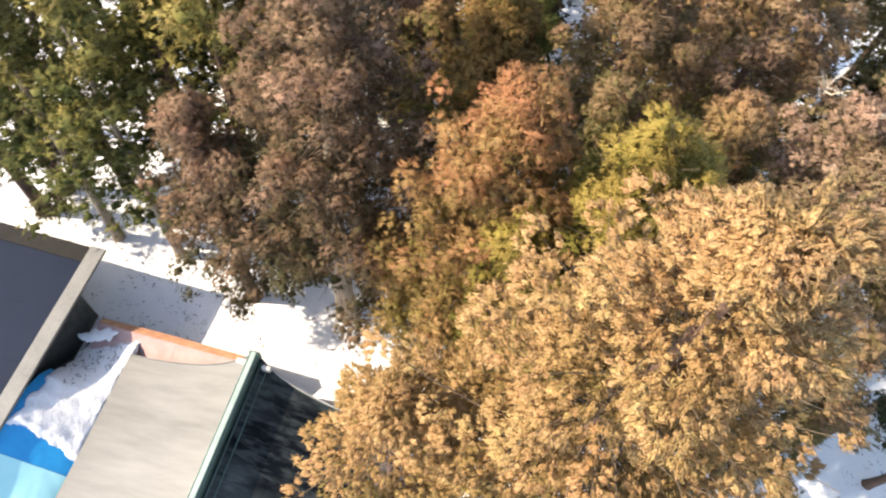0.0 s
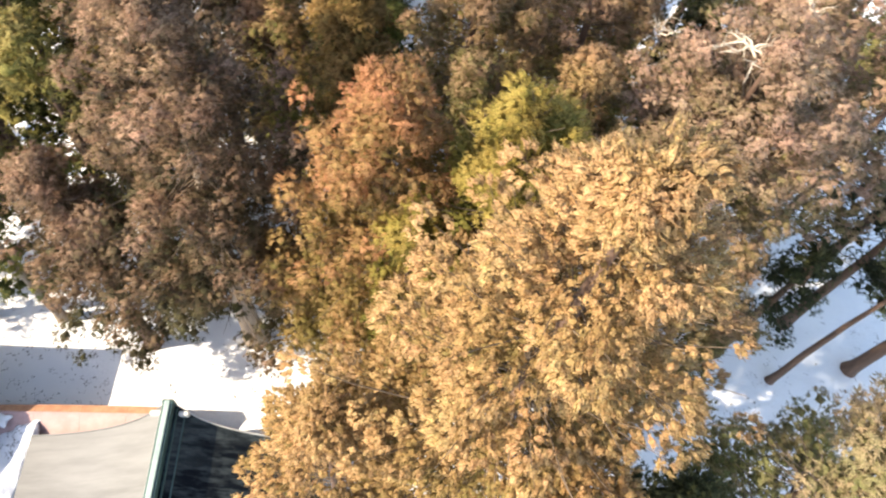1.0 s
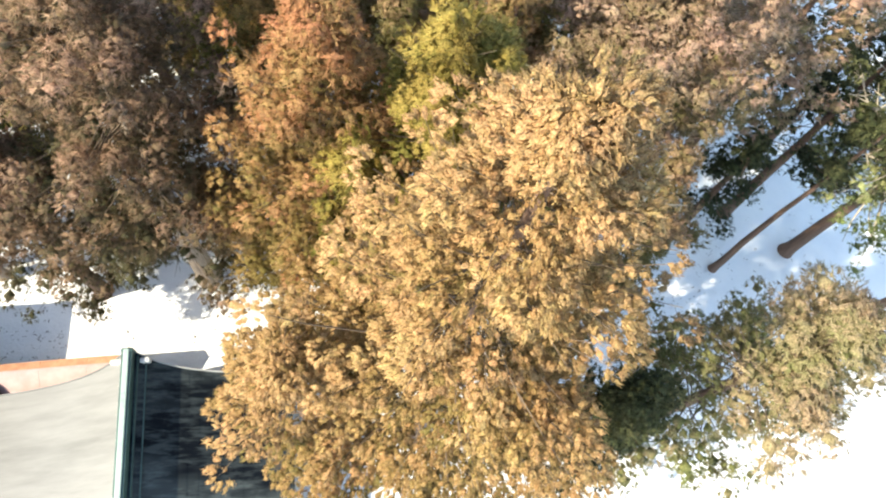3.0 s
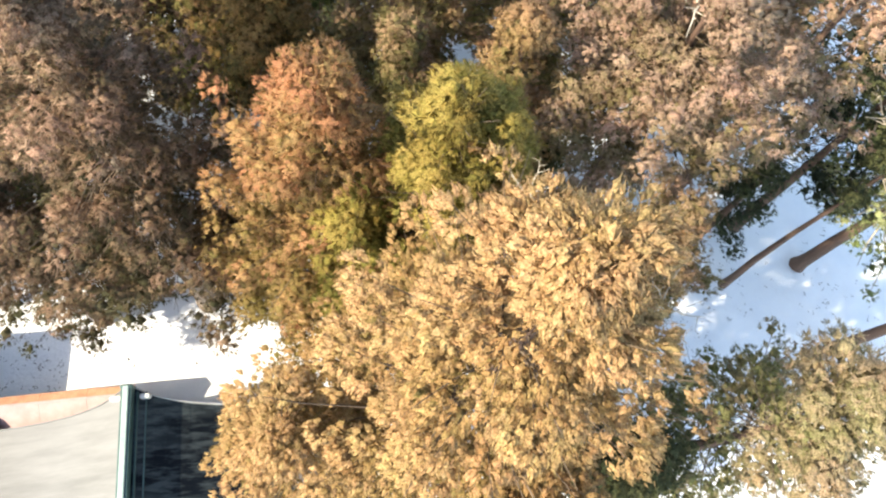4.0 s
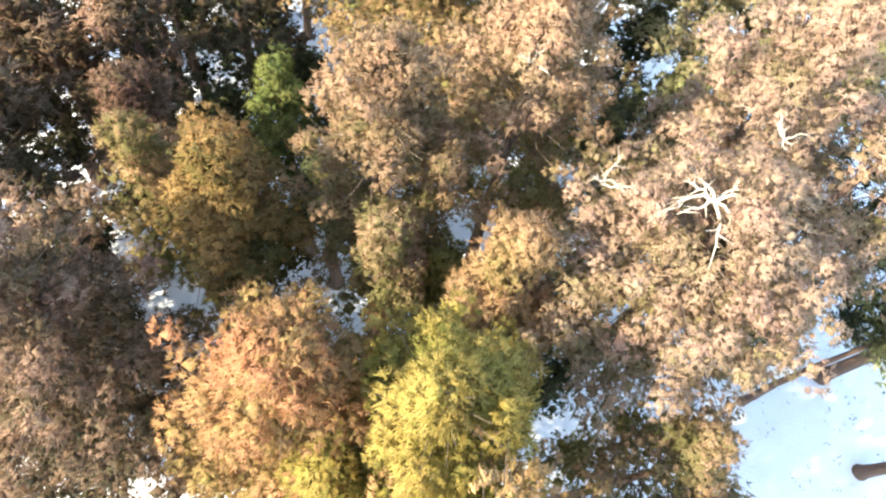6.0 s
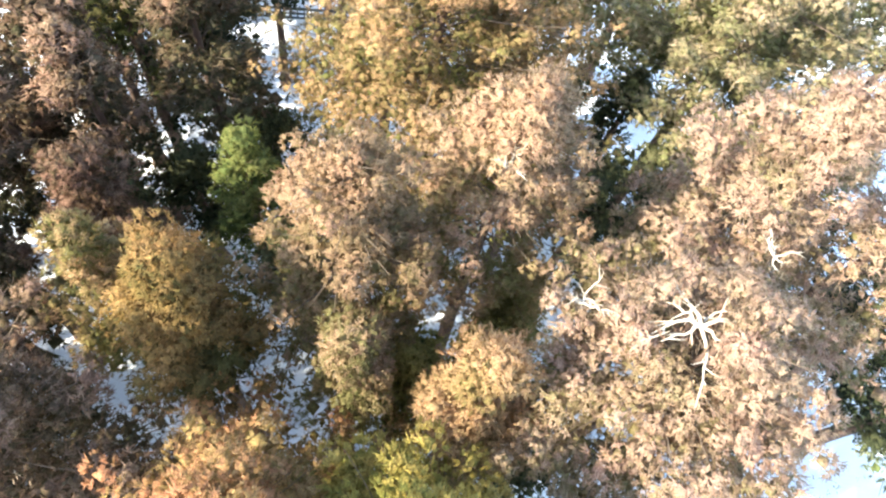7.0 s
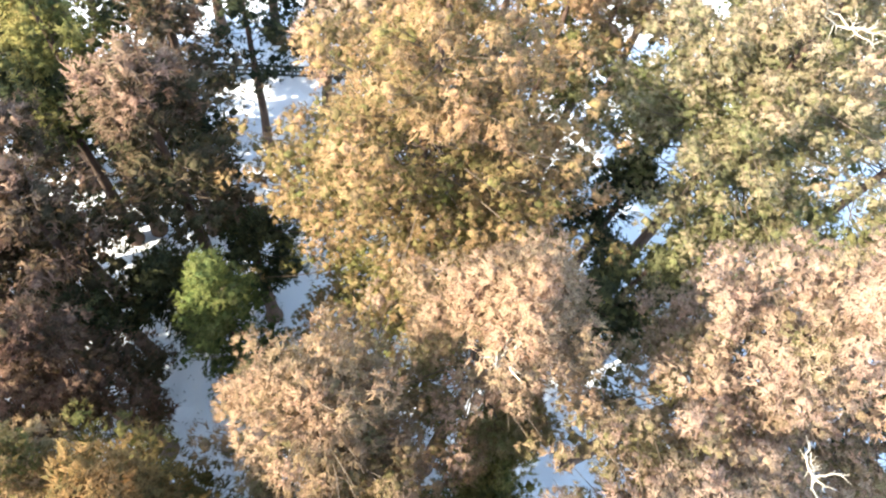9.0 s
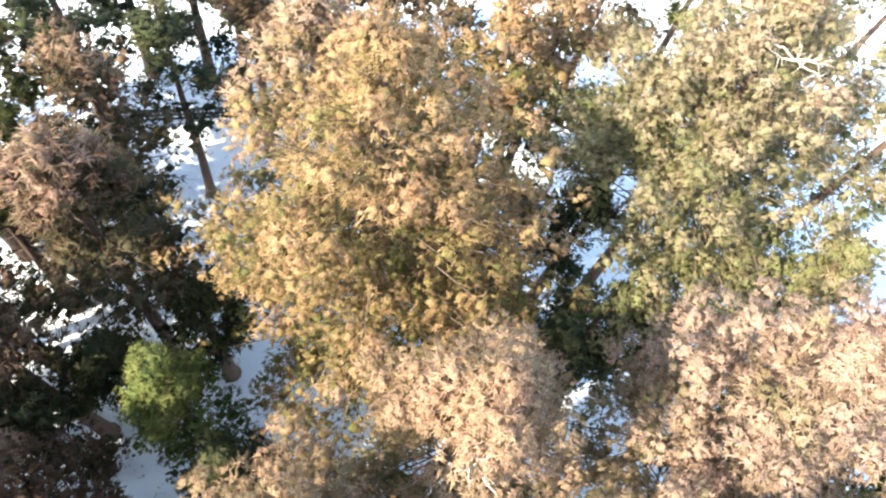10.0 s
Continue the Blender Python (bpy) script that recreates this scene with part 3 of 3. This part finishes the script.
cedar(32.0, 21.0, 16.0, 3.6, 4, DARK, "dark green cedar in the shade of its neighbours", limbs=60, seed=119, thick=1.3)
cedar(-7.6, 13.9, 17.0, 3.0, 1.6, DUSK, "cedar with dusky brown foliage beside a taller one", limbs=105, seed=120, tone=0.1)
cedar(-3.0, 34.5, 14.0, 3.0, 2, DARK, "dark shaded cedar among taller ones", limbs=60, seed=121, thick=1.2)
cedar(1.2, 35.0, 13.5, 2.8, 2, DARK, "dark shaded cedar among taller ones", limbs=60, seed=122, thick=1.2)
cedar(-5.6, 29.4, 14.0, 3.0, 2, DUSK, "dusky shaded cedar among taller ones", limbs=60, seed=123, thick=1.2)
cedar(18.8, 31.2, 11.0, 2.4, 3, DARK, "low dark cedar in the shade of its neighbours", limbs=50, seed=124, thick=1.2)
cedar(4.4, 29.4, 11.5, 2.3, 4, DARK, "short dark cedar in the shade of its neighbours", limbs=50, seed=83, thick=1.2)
for x, y in ((-2.2, 48.8), (1.6, 50.4), (5.2, 49.6), (8.8, 50.6), (12.0, 49.4)):
    cedar(x, y, 13.0, 2.8, 1, DARK, "dark shaded cedar beyond a railing", limbs=60, seed=int(90 + x), thick=1.4)
cedar(-5.2, 44.6, 15.5, 4.0, 2, DUSK, "dusky shaded cedar at the edge of the grove", limbs=70, seed=127, thick=1.4)
cedar(-5.4, 39.0, 15.0, 3.6, 2, DARK, "dark shaded cedar at the edge of the grove", limbs=65, seed=128, thick=1.4)
cedar(8.2, 43.4, 14.0, 3.0, 2, DUSK, "dusky shaded cedar at the edge of the grove", limbs=55, seed=129, thick=1.4)
cedar(33.0, 43.4, 14.0, 4.2, 2, OLIVE, "cedar with olive foliage", limbs=60, seed=130, thick=1.4)
cedar(44.5, 40.5, 15.0, 4.6, 2, SAGE, "cedar with tan and sage foliage at the edge of the grove", limbs=65, seed=131, thick=1.4)
cedar(19.4, 45.8, 13.5, 3.6, 2, DUSK, "dusky cedar at the edge of the grove", limbs=60, seed=132, thick=1.4)
cedar(26.0, 42.0, 15.0, 4.0, 2, DUSK, "cedar with dusky foliage", limbs=60, seed=87, thick=1.4)
cedar(38.5, 40.5, 15.0, 4.4, 2, OLIVE, "cedar with olive foliage", limbs=60, seed=88, thick=1.4)
cedar(12.4, 18.0, 13.0, 2.2, 4, OLIVE, "short olive-green cedar among taller ones", limbs=50, seed=110)
cedar(-8.0, 22.5, 20.0, 3.4, 4, OLIVE, "cedar with olive foliage", limbs=80, seed=111, thick=1.3)
cedar(-12.5, 19.5, 19.0, 3.2, 5, OLIVE, "cedar with olive foliage", limbs=75, seed=112, thick=1.3)
cedar(-17.5, 22.5, 20.0, 3.4, 5, OLIVE, "cedar with olive foliage", limbs=75, seed=113, thick=1.3)
cedar(-13.0, 25.5, 20.0, 3.4, 4, DARK, "dark green cedar behind others", limbs=75, seed=114, thick=1.3)
cedar(24.6, 15.4, 11.0, 2.2, 3.5, DARK, "short dark cedar among bare trunks", limbs=55, cover=0.65, seed=115, tuft=0.8)
cedar(-7.8, 29.8, 17.0, 3.2, 3, DUSK, "cedar with dark dusky foliage", limbs=65, seed=116, thick=1.3)
# cedars added out of view to cast shade on the snow at the left
for x, y in ((-12.0, 33.5), (-16.5, 29.5), (-21.0, 33.0), (-11.0, 38.5), (-17.0, 37.5), (-22.5, 26.0), (-10.5, 44.0), (-23.5, 40.0), (-17.5, 44.5), (-24.5, 20.5)):
    cedar(x, y, 20.5, 3.6, 4, DUSK, "added cedar with dusky foliage, out of view, shading the grove", limbs=28, seed=int(150 - x + y), thick=1.5)

# bare bleached branches among the foliage
dead_branches(pink, (14.45, 14.75, 22.95), 8, 1.6, 0.05, 1, up=0.2)
dead_branches(pink, (12.1, 15.7, 22.4), 5, 0.9, 0.03, 2, up=1.2)
dead_branches(pink, (16.6, 16.2, 23.2), 6, 0.7, 0.022, 3, up=0.5)
dead_branches(golden, (7.8, 7.3, 26.6), 6, 0.5, 0.012, 4, up=0.7)
dead_branches(golden, (9.6, 5.2, 26.7), 5, 0.6, 0.014, 5, up=0.7)
dead_branches(sage, (24.0, 29.0, 21.6), 6, 1.2, 0.035, 7, up=0.5)
dead_branches(brown, (11.0, 19.4, 22.4), 5, 0.9, 0.03, 8, up=1.0)
dead_branches(pine, (30.2, 15.4, 11.5), 9, 3.0, 0.085, 9, up=0.35)


# ---- hall, wall, side building ----
def box(bm, x0, x1, y0, y1, z0, z1):
    v = [bm.verts.new((x, y, z)) for z in (z0, z1) for y in (y0, y1) for x in (x0, x1)]
    for f in ((0, 2, 3, 1), (4, 5, 7, 6), (0, 1, 5, 4), (2, 6, 7, 3), (0, 4, 6, 2), (1, 3, 7, 5)):
        bm.faces.new([v[i] for i in f])
    return v


def bevelled(bm, width=0.03):
    bmesh.ops.bevel(bm, geom=list(bm.edges), offset=width, segments=2, affect="EDGES", profile=0.5)
    return bm


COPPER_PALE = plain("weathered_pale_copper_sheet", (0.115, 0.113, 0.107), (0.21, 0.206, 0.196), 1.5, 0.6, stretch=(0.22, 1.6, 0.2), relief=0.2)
# darker copy of the roof copper: the far slope's shade is in its colour
COPPER_SHADED = plain("shaded_streaky_copper_sheet", (0.003, 0.005, 0.008), (0.075, 0.09, 0.09), 1.5, 0.6, stretch=(0.5, 2.2, 0.5), relief=0.3, low=0.46, high=0.62)
VERDIGRIS = plain("verdigris_copper", (0.15, 0.21, 0.19), (0.3, 0.38, 0.34), 5, 0.55, relief=0.3)
VERDIGRIS_DARK = plain("dark_verdigris_copper", (0.018, 0.042, 0.037), (0.05, 0.1, 0.088), 5, 0.55, relief=0.3)
TIMBER = plain("grey_painted_timber", (0.42, 0.40, 0.36), (0.62, 0.6, 0.55), 8, 0.8)
PLASTER = plain("old_plaster", (0.3, 0.27, 0.24), (0.5, 0.46, 0.42), 4, 0.9)
RUSTED = plain("rusted_sheet_metal", (0.24, 0.1, 0.055), (0.58, 0.32, 0.18), 2.5, 0.75, relief=0.4)
FADED_RED = plain("faded_red_sheet_metal", (0.3, 0.17, 0.15), (0.5, 0.35, 0.33), 1.6, 0.7, relief=0.2)
# the roof's shade and the sky's blue tint are put into this colour
ROOF_SHADED = plain("shaded_blue_roof_sheet", (0.006, 0.011, 0.024), (0.009, 0.0155, 0.031), 1.2, 0.7, relief=0.1)
CONCRETE = plain("pale_concrete", (0.13, 0.125, 0.115), (0.21, 0.205, 0.19), 6, 0.85)
TARP = plain("blue_tarpaulin", (0.004, 0.27, 0.6), (0.008, 0.36, 0.7), 1.5, 0.5, relief=0.15)
PALE_TARP = plain("pale_cyan_tarpaulin", (0.36, 0.78, 0.8), (0.46, 0.84, 0.85), 1.5, 0.5, relief=0.15)
GREY_FELT = plain("grey_brown_roof_felt", (0.018, 0.017, 0.016), (0.03, 0.028, 0.026), 2, 0.9, relief=0.2)
DARK_TIMBER = plain("dark_weathered_timber", (0.035, 0.04, 0.04), (0.11, 0.115, 0.11), 8, 0.85)
STONE = plain("grey_stone", (0.12, 0.115, 0.11), (0.28, 0.27, 0.25), 7, 0.9, relief=0.8, depth=0.03)
for m in (ROOF_SHADED, COPPER_SHADED, COPPER_PALE, DARK_TIMBER, GREY_FELT):
    m.node_tree.nodes["Principled BSDF"].inputs["Specular IOR Level"].default_value = 0.12

RIDGE_X, RIDGE_Z, GABLE_Y, BACK_Y = -4.55, 6.15, 8.95, -9.0


def verge_y(u):
    return 8.2 + 0.95 * math.exp(-u / 0.2)


def hall_height(u):
    return RIDGE_Z - 3.0 * (1.55 * u - 0.55 * u * u)


hall = tagged(new("hall"), "low hall with a curved weathered copper gable roof", "building", kind="")
for side, mat, name in ((-1, COPPER_PALE, "pale"), (1, COPPER_SHADED, "dark")):
    courses = 15
    for i in range(courses):
        bm = bmesh.new()
        u0, u1 = i / courses, (i + 1.12) / courses
        rows = []
        for k in range(4):
            u = u0 + (u1 - u0) * k / 3
            lift = 0.015 + 0.010 * k / 3
            rows.append([(RIDGE_X + side * 6.55 * u, min(y, verge_y(u)), hall_height(u) + lift) for y in (10.0, 7.8, 7.4, 6.0, 3.0, 0.0, -3.0, -6.0, BACK_Y)])
        top = [[bm.verts.new(p) for p in r] for r in rows]
        low = [[bm.verts.new((p[0], p[1], p[2] - 0.045)) for p in r] for r in rows]
        for g, flip in ((top, False), (low, True)):
            for a, b in zip(g, g[1:]):
                for j in range(len(a) - 1):
                    bm.faces.new([a[j], a[j + 1], b[j + 1], b[j]])
        for a, b in ((top[-1], low[-1]), (top[0], low[0])):
            for j in range(len(a) - 1):
                bm.faces.new([a[j], a[j + 1], b[j + 1], b[j]])
        for j in (0, -1):
            for a, b, c, d in zip(top, top[1:], low[1:], low):
                bm.faces.new([a[j], b[j], c[j], d[j]])
        bmesh.ops.recalc_face_normals(bm, faces=list(bm.faces))
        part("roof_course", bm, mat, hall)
# verge boards under the gable edge
for side, mat, lab in ((-1, COPPER_PALE, ""), (1, TIMBER, "pale weathered verge board")):
    bm = bmesh.new()
    prev = None
    for k in range(15):
        u = (k / 14) ** 1.6
        x, z = RIDGE_X + side * 6.6 * u, hall_height(u) + 0.1
        ring = [bm.verts.new((x, y, z + dz)) for y, dz in ((verge_y(u) + 0.004, -0.2), (verge_y(u) + 0.055, -0.2), (verge_y(u) + 0.055, -0.02), (verge_y(u) + 0.004, -0.02))]
        if prev:
            for j in range(4):
                bm.faces.new([prev[j], prev[(j + 1) % 4], ring[(j + 1) % 4], ring[j]])
        prev = ring
    bmesh.ops.recalc_face_normals(bm, faces=list(bm.faces))
    part("verge_board", bm, mat, hall, lab)
# ridge: stepped verdigris box with a rounded cap and end pieces
bm = bmesh.new()
box(bm, RIDGE_X - 0.22, RIDGE_X + 0.22, BACK_Y, GABLE_Y + 0.12, RIDGE_Z - 0.15, RIDGE_Z + 0.32)
part("ridge_box", bevelled(bm), VERDIGRIS_DARK, hall, "dark verdigris ridge box")
bm = bmesh.new()
box(bm, RIDGE_X - 0.12, RIDGE_X + 0.12, BACK_Y, GABLE_Y + 0.1, RIDGE_Z + 0.324, RIDGE_Z + 0.4)
part("ridge_cap", bevelled(bm, 0.035), VERDIGRIS, hall, "pale verdigris ridge cap")
bm = bmesh.new()
box(bm, RIDGE_X - 0.3, RIDGE_X - 0.225, BACK_Y, GABLE_Y - 0.05, RIDGE_Z - 0.3, RIDGE_Z + 0.06)
part("ridge_flashing", bevelled(bm, 0.03), TIMBER, hall, "pale bleached ridge flashing")
for dx in (0.30, 0.62):
    bm = bmesh.new()
    box(bm, RIDGE_X + dx, RIDGE_X + dx + 0.07, BACK_Y, GABLE_Y - 0.1, RIDGE_Z - 0.36, hall_height((dx + 0.05) / 6.55) + 0.14)
    part("ridge_roll", bevelled(bm, 0.02), VERDIGRIS_DARK, hall)
bm = bmesh.new()
box(bm, RIDGE_X + 0.42, RIDGE_X + 0.85, GABLE_Y - 0.42, GABLE_Y - 0.2, RIDGE_Z - 0.45, RIDGE_Z - 0.08)
part("ridge_end", bevelled(bm, 0.07), TIMBER, hall, "pale ridge end knob")
bm = bmesh.new()
box(bm, RIDGE_X - 0.78, RIDGE_X - 0.32, GABLE_Y - 0.42, GABLE_Y - 0.2, RIDGE_Z - 0.42, RIDGE_Z - 0.08)
part("ridge_end", bevelled(bm, 0.07), TIMBER, hall, "pale ridge end knob")
bm = bmesh.new()
box(bm, RIDGE_X - 0.26, RIDGE_X + 0.26, GABLE_Y - 0.05, GABLE_Y + 0.16, RIDGE_Z - 0.35, RIDGE_Z + 0.36)
part("ridge_end", bevelled(bm, 0.08), VERDIGRIS_DARK, hall)
bm = bmesh.new()
box(bm, RIDGE_X - 5.3, RIDGE_X + 5.3, BACK_Y + 0.8, GABLE_Y - 0.9, -0.2, 3.1)
part("wall", bm, PLASTER, hall)

# low wall with a little sheet-metal roof, running past the gable
wall = tagged(new("boundary_wall"), "low wall with a rusted and faded red metal coping roof", "wall")
wall.matrix_world = pose(-7.6, 9.40, 0.85, 0, 0, 0.4)
bm = bmesh.new()
box(bm, -5.8, 2.25, -0.12, 0.14, -1.3, 1.85)
part("wall_body", bm, PLASTER, wall)
for y0, y1, z0, z1, mat, lab in ((0.0, 0.42, 2.1, 1.9, RUSTED, "rusted orange coping slope"), (0.0, -1.3, 2.1, 1.48, FADED_RED, "faded pinkish-red coping slope")):
    skew = [0.07 * noise.noise((k * 0.7, y1, 2)) for k in range(9)]
    for k in range(4):
        bm = bmesh.new()
        xa, xb = -5.9 + k * 2.06, -5.9 + (k + 1) * 2.06 - 0.012
        v = [bm.verts.new((x, y, z + dz)) for dz in (0.0, 0.035) for x, y, z in ((xa, y0, z0), (xb, y0, z0), (xb, y1 + skew[k + 1], z1), (xa, y1 + skew[k], z1))]
        for f in ((0, 1, 2, 3), (4, 7, 6, 5), (0, 4, 5, 1), (1, 5, 6, 2), (2, 6, 7, 3), (3, 7, 4, 0)):
            bm.faces.new([v[i] for i in f])
        bmesh.ops.recalc_face_normals(bm, faces=list(bm.faces))
        part("coping_sheet", bm, mat, wall, lab)
bm = bmesh.new()
box(bm, -5.9, 2.34, -0.05, 0.05, 2.1, 2.16)
part("coping_ridge", bevelled(bm, 0.02), FADED_RED, wall)

# side building with a low roof and concrete verge
side_building = tagged(new("side_building"), "side building with a shaded dark blue sheet roof and pale concrete verge", "building")
bm = bmesh.new()
box(bm, -26.0, -14.7, -1.5, 10.3, -0.2, 4.66)
# dark timber here also puts the shade under the verge into the colour
part("wall", bm, DARK_TIMBER, side_building)
for k in range(5):
    bm = bmesh.new()
    y0 = -2.0 + k * 2.7
    box(bm, -27.0, -14.75, y0, y0 + 2.694, 4.72, 4.9)
    part("roof_panel", bm, ROOF_SHADED, side_building)
for x0, x1, y0, y1, z1 in ((-14.745, -13.98, -2.0, 12.45, 5.0),):
    bm = bmesh.new()
    box(bm, x0, x1, y0, y1, 4.82, z1)
    part("verge_strip", bevelled(bm, 0.03), CONCRETE, side_building, "pale concrete verge strip")

bm = bmesh.new()
v = box(bm, -27.0, -14.75, 11.51, 12.42, 4.6, 4.95)
for w in v:
    if w.co.y > 12:
        w.co.z -= 0.12
part("roof_edge", bm, GREY_FELT, side_building, "grey-brown felt along the roof edge")


# blue tarpaulin and the snow lying on it
def sheet(x0, x1, y0, y1, nx, ny, height, inside=None):
    bm = bmesh.new()
    g = {}
    for i in range(nx + 1):
        for j in range(ny + 1):
            x, y = x0 + (x1 - x0) * i / nx, y0 + (y1 - y0) * j / ny
            g[i, j] = bm.verts.new((x, y, height(x, y)))
    for i in range(nx):
        for j in range(ny):
            x, y = x0 + (x1 - x0) * (i + 0.5) / nx, y0 + (y1 - y0) * (j + 0.5) / ny
            if inside is None or inside(x, y):
                bm.faces.new((g[i, j], g[i + 1, j], g[i + 1, j + 1], g[i, j + 1]))
    bmesh.ops.delete(bm, geom=[v for v in bm.verts if not v.link_faces], context="VERTS")
    return bm


# slope shaped so the verge's shadow ends diagonally across the snow
def shed_height(x, y):
    slope = float(np.interp(y, [3.8, 5.0, 6.0, 7.4, 8.6], [0.70, 0.57, 0.43, -0.1, -0.35]))
    return 2.85 + slope * max(0.0, -11.2 - x)


def tarp_height(x, y):
    return shed_height(x, y) - 0.05 + 0.05 * noise.noise((x * 0.9, y * 0.9, 5)) + 0.012 * noise.noise((x * 4, y * 4, 9))


def heap_edge(x, y):
    near = 3.35 - 0.25 * (x + 12.5)
    return min((x + 13.85) / 0.3, (-11.1 - x) / 0.2, (y - near) / 0.4, (9.1 - y) / 0.3) + 0.8 * noise.noise((x * 1.4, y * 1.4, 0)) + 0.3 * noise.noise((x * 4, y * 4, 1))


def heap_height(x, y):
    e = max(0.0, heap_edge(x, y))
    return shed_height(x, y) - 0.02 + 0.2 * min(1.0, e) ** 0.6 + 0.06 * noise.noise((x * 2, y * 2, 4))


# unseen lean-to added to carry the raised tarpaulins and snow
bm = sheet(-14.1, -11.12, -4.0, 8.9, 6, 26, lambda x, y: shed_height(x, y) - 0.16)
for f in bmesh.ops.extrude_face_region(bm, geom=list(bm.faces))["geom"]:
    if isinstance(f, bmesh.types.BMVert):
        f.co.z = 0.3
shed = tagged(part("lean_to", bm, DARK_TIMBER), "added lean-to of dark timber, unseen under tarpaulins and snow", "shed")
tarp = tagged(part("tarpaulin", sheet(-14.2, -11.12, 1.75, 6.5, 40, 60, tarp_height), TARP, smooth=True), "bright blue tarpaulin half under snow", "tarpaulin")
pale_tarp = tagged(part("tarpaulin", sheet(-14.2, -11.12, -4.0, 2.3, 40, 60, lambda x, y: tarp_height(x, y) + 0.03), PALE_TARP, smooth=True), "pale cyan tarpaulin overlapping a blue one", "tarpaulin")
heap = tagged(part("snow_mound", sheet(-14.4, -11.0, 2.5, 9.4, 90, 140, heap_height, lambda x, y: heap_edge(x, y) > 0), SNOW, smooth=True), "heap of clean snow lying on a tarpaulin", "snow")


def patch_edge(x, y):
    return 1 - math.hypot((x + 13.2) / 0.75, (y - 8.75 - 0.3 * (x + 13.2)) / 0.36) + 0.5 * noise.noise((x * 3, y * 3, 6))


patch = tagged(part("snow_patch", sheet(-14.2, -12.2, 8.1, 9.5, 60, 44, lambda x, y: 2.98 + 0.14 * max(0, patch_edge(x, y)) ** 0.5, lambda x, y: patch_edge(x, y) > 0), SNOW, smooth=True), "small patch of snow on the end of the wall", "snow")

# stone by the trunks
bm = bmesh.new()
bmesh.ops.create_icosphere(bm, subdivisions=3, radius=0.5)
for v in bm.verts:
    v.co = Vector((v.co.x * 1.3, v.co.y * 0.9, v.co.z * 0.9)) * (1 + 0.35 * noise.noise(v.co * 2.3))
rock = tagged(part("boulder", bm, STONE), "grey boulder standing in the snow", "rock")
rock.location = (-14.9, 17.4, ground_z(-14.9, 17.4) + 0.15)

# twigs and needles fallen on the snow
rng = np.random.default_rng(77)
n = 3600
px, py = rng.uniform(-22, 42, n), rng.uniform(2, 50, n)
keep = np.array([noise.noise((a * 0.35, b * 0.35, 7)) > -0.12 for a, b in zip(px, py)])
px, py = px[keep], py[keep]
more = rng.uniform(size=(80, 2)) * [5.2, 3.6] + [-14.6, 9.7]
px, py = np.append(px, more[:, 0]), np.append(py, more[:, 1])
org = np.stack([px, py, np.array([ground_z(a, b) + 0.10 * noise.noise((a * 0.23, b * 0.23, 0)) + 0.05 * noise.noise((a * 0.8, b * 0.8, 3)) + 0.015 for a, b in zip(px, py)])], 1)
rep = 3
org = np.repeat(org, rep, 0) + np.concatenate([rng.normal(0, 0.09, (len(px) * rep, 2)), np.zeros((len(px) * rep, 1))], 1)
d = rng.normal(size=org.shape)
d[:, 2] = np.abs(d[:, 2]) * 0.12
v, q = needles(rng, org, unit(d), np.repeat(rng.uniform(0.05, 0.2, len(px)), rep), 0.02)
tagged(mesh_part("fallen_twigs", v, q, NEEDLE_LITTER), "fallen cedar twigs scattered on snow", "litter", kind="stuff")
more = rng.uniform(size=(70, 2)) ** [1.0, 0.6] * [1.9, 4.3] + [-13.7, 4.6]
org = np.array([(a, b, heap_height(a, b) + 0.012) for a, b in more if heap_edge(a, b) > 0.1 and b > 6.3 + 1.1 * (a + 12.6)])
org = np.repeat(org, 4, 0) + np.concatenate([rng.normal(0, 0.07, (len(org) * 4, 2)), np.zeros((len(org) * 4, 1))], 1)
d = rng.normal(size=org.shape) * [1, 1, 0.15]
v, q = needles(rng, org, unit(d), rng.uniform(0.06, 0.2, len(org)), 0.022)
tagged(mesh_part("fallen_twigs", v, q, NEEDLE_LITTER), "fallen cedar twigs on the heap of snow", "litter", kind="stuff")


# railing at the far edge of the grove
def railing(x0, y0, x1, y1, spans):
    fence = tagged(new("railing"), "dark timber railing along a snowy path", "fence")
    a, b = Vector((x0, y0, ground_z(x0, y0))), Vector((x1, y1, ground_z(x1, y1)))
    turn = math.degrees(math.atan2(y1 - y0, x1 - x0))
    fence.matrix_world = pose(a.x, a.y, a.z, 0, 0, turn)
    length, fall = (b - a).xy.length, b.z - a.z
    for k in range(spans + 1):
        bm = bmesh.new()
        x = length * k / spans
        box(bm, x - 0.09, x + 0.09, -0.09, 0.09, fall * k / spans - 0.2, fall * k / spans + 1.15)
        part("post", bevelled(bm, 0.02), DARK_TIMBER, fence)
    for h, th in ((1.0, 0.09), (0.55, 0.06), (0.15, 0.06)):
        bm = bmesh.new()
        v = box(bm, 0, length, -0.06, 0.06, h - th, h + th)
        for w in v:
            w.co.z += fall * w.co.x / length
        part("rail", bevelled(bm, 0.015), DARK_TIMBER, fence)
    for k in range(spans * 4):
        bm = bmesh.new()
        x = length * (k + 0.5) / (spans * 4)
        box(bm, x - 0.05, x + 0.05, -0.025, 0.025, fall * x / length + 0.1, fall * x / length + 0.93)
        part("baluster", bm, DARK_TIMBER, fence)


railing(0.5, 46.6, 13.5, 46.2, 7)
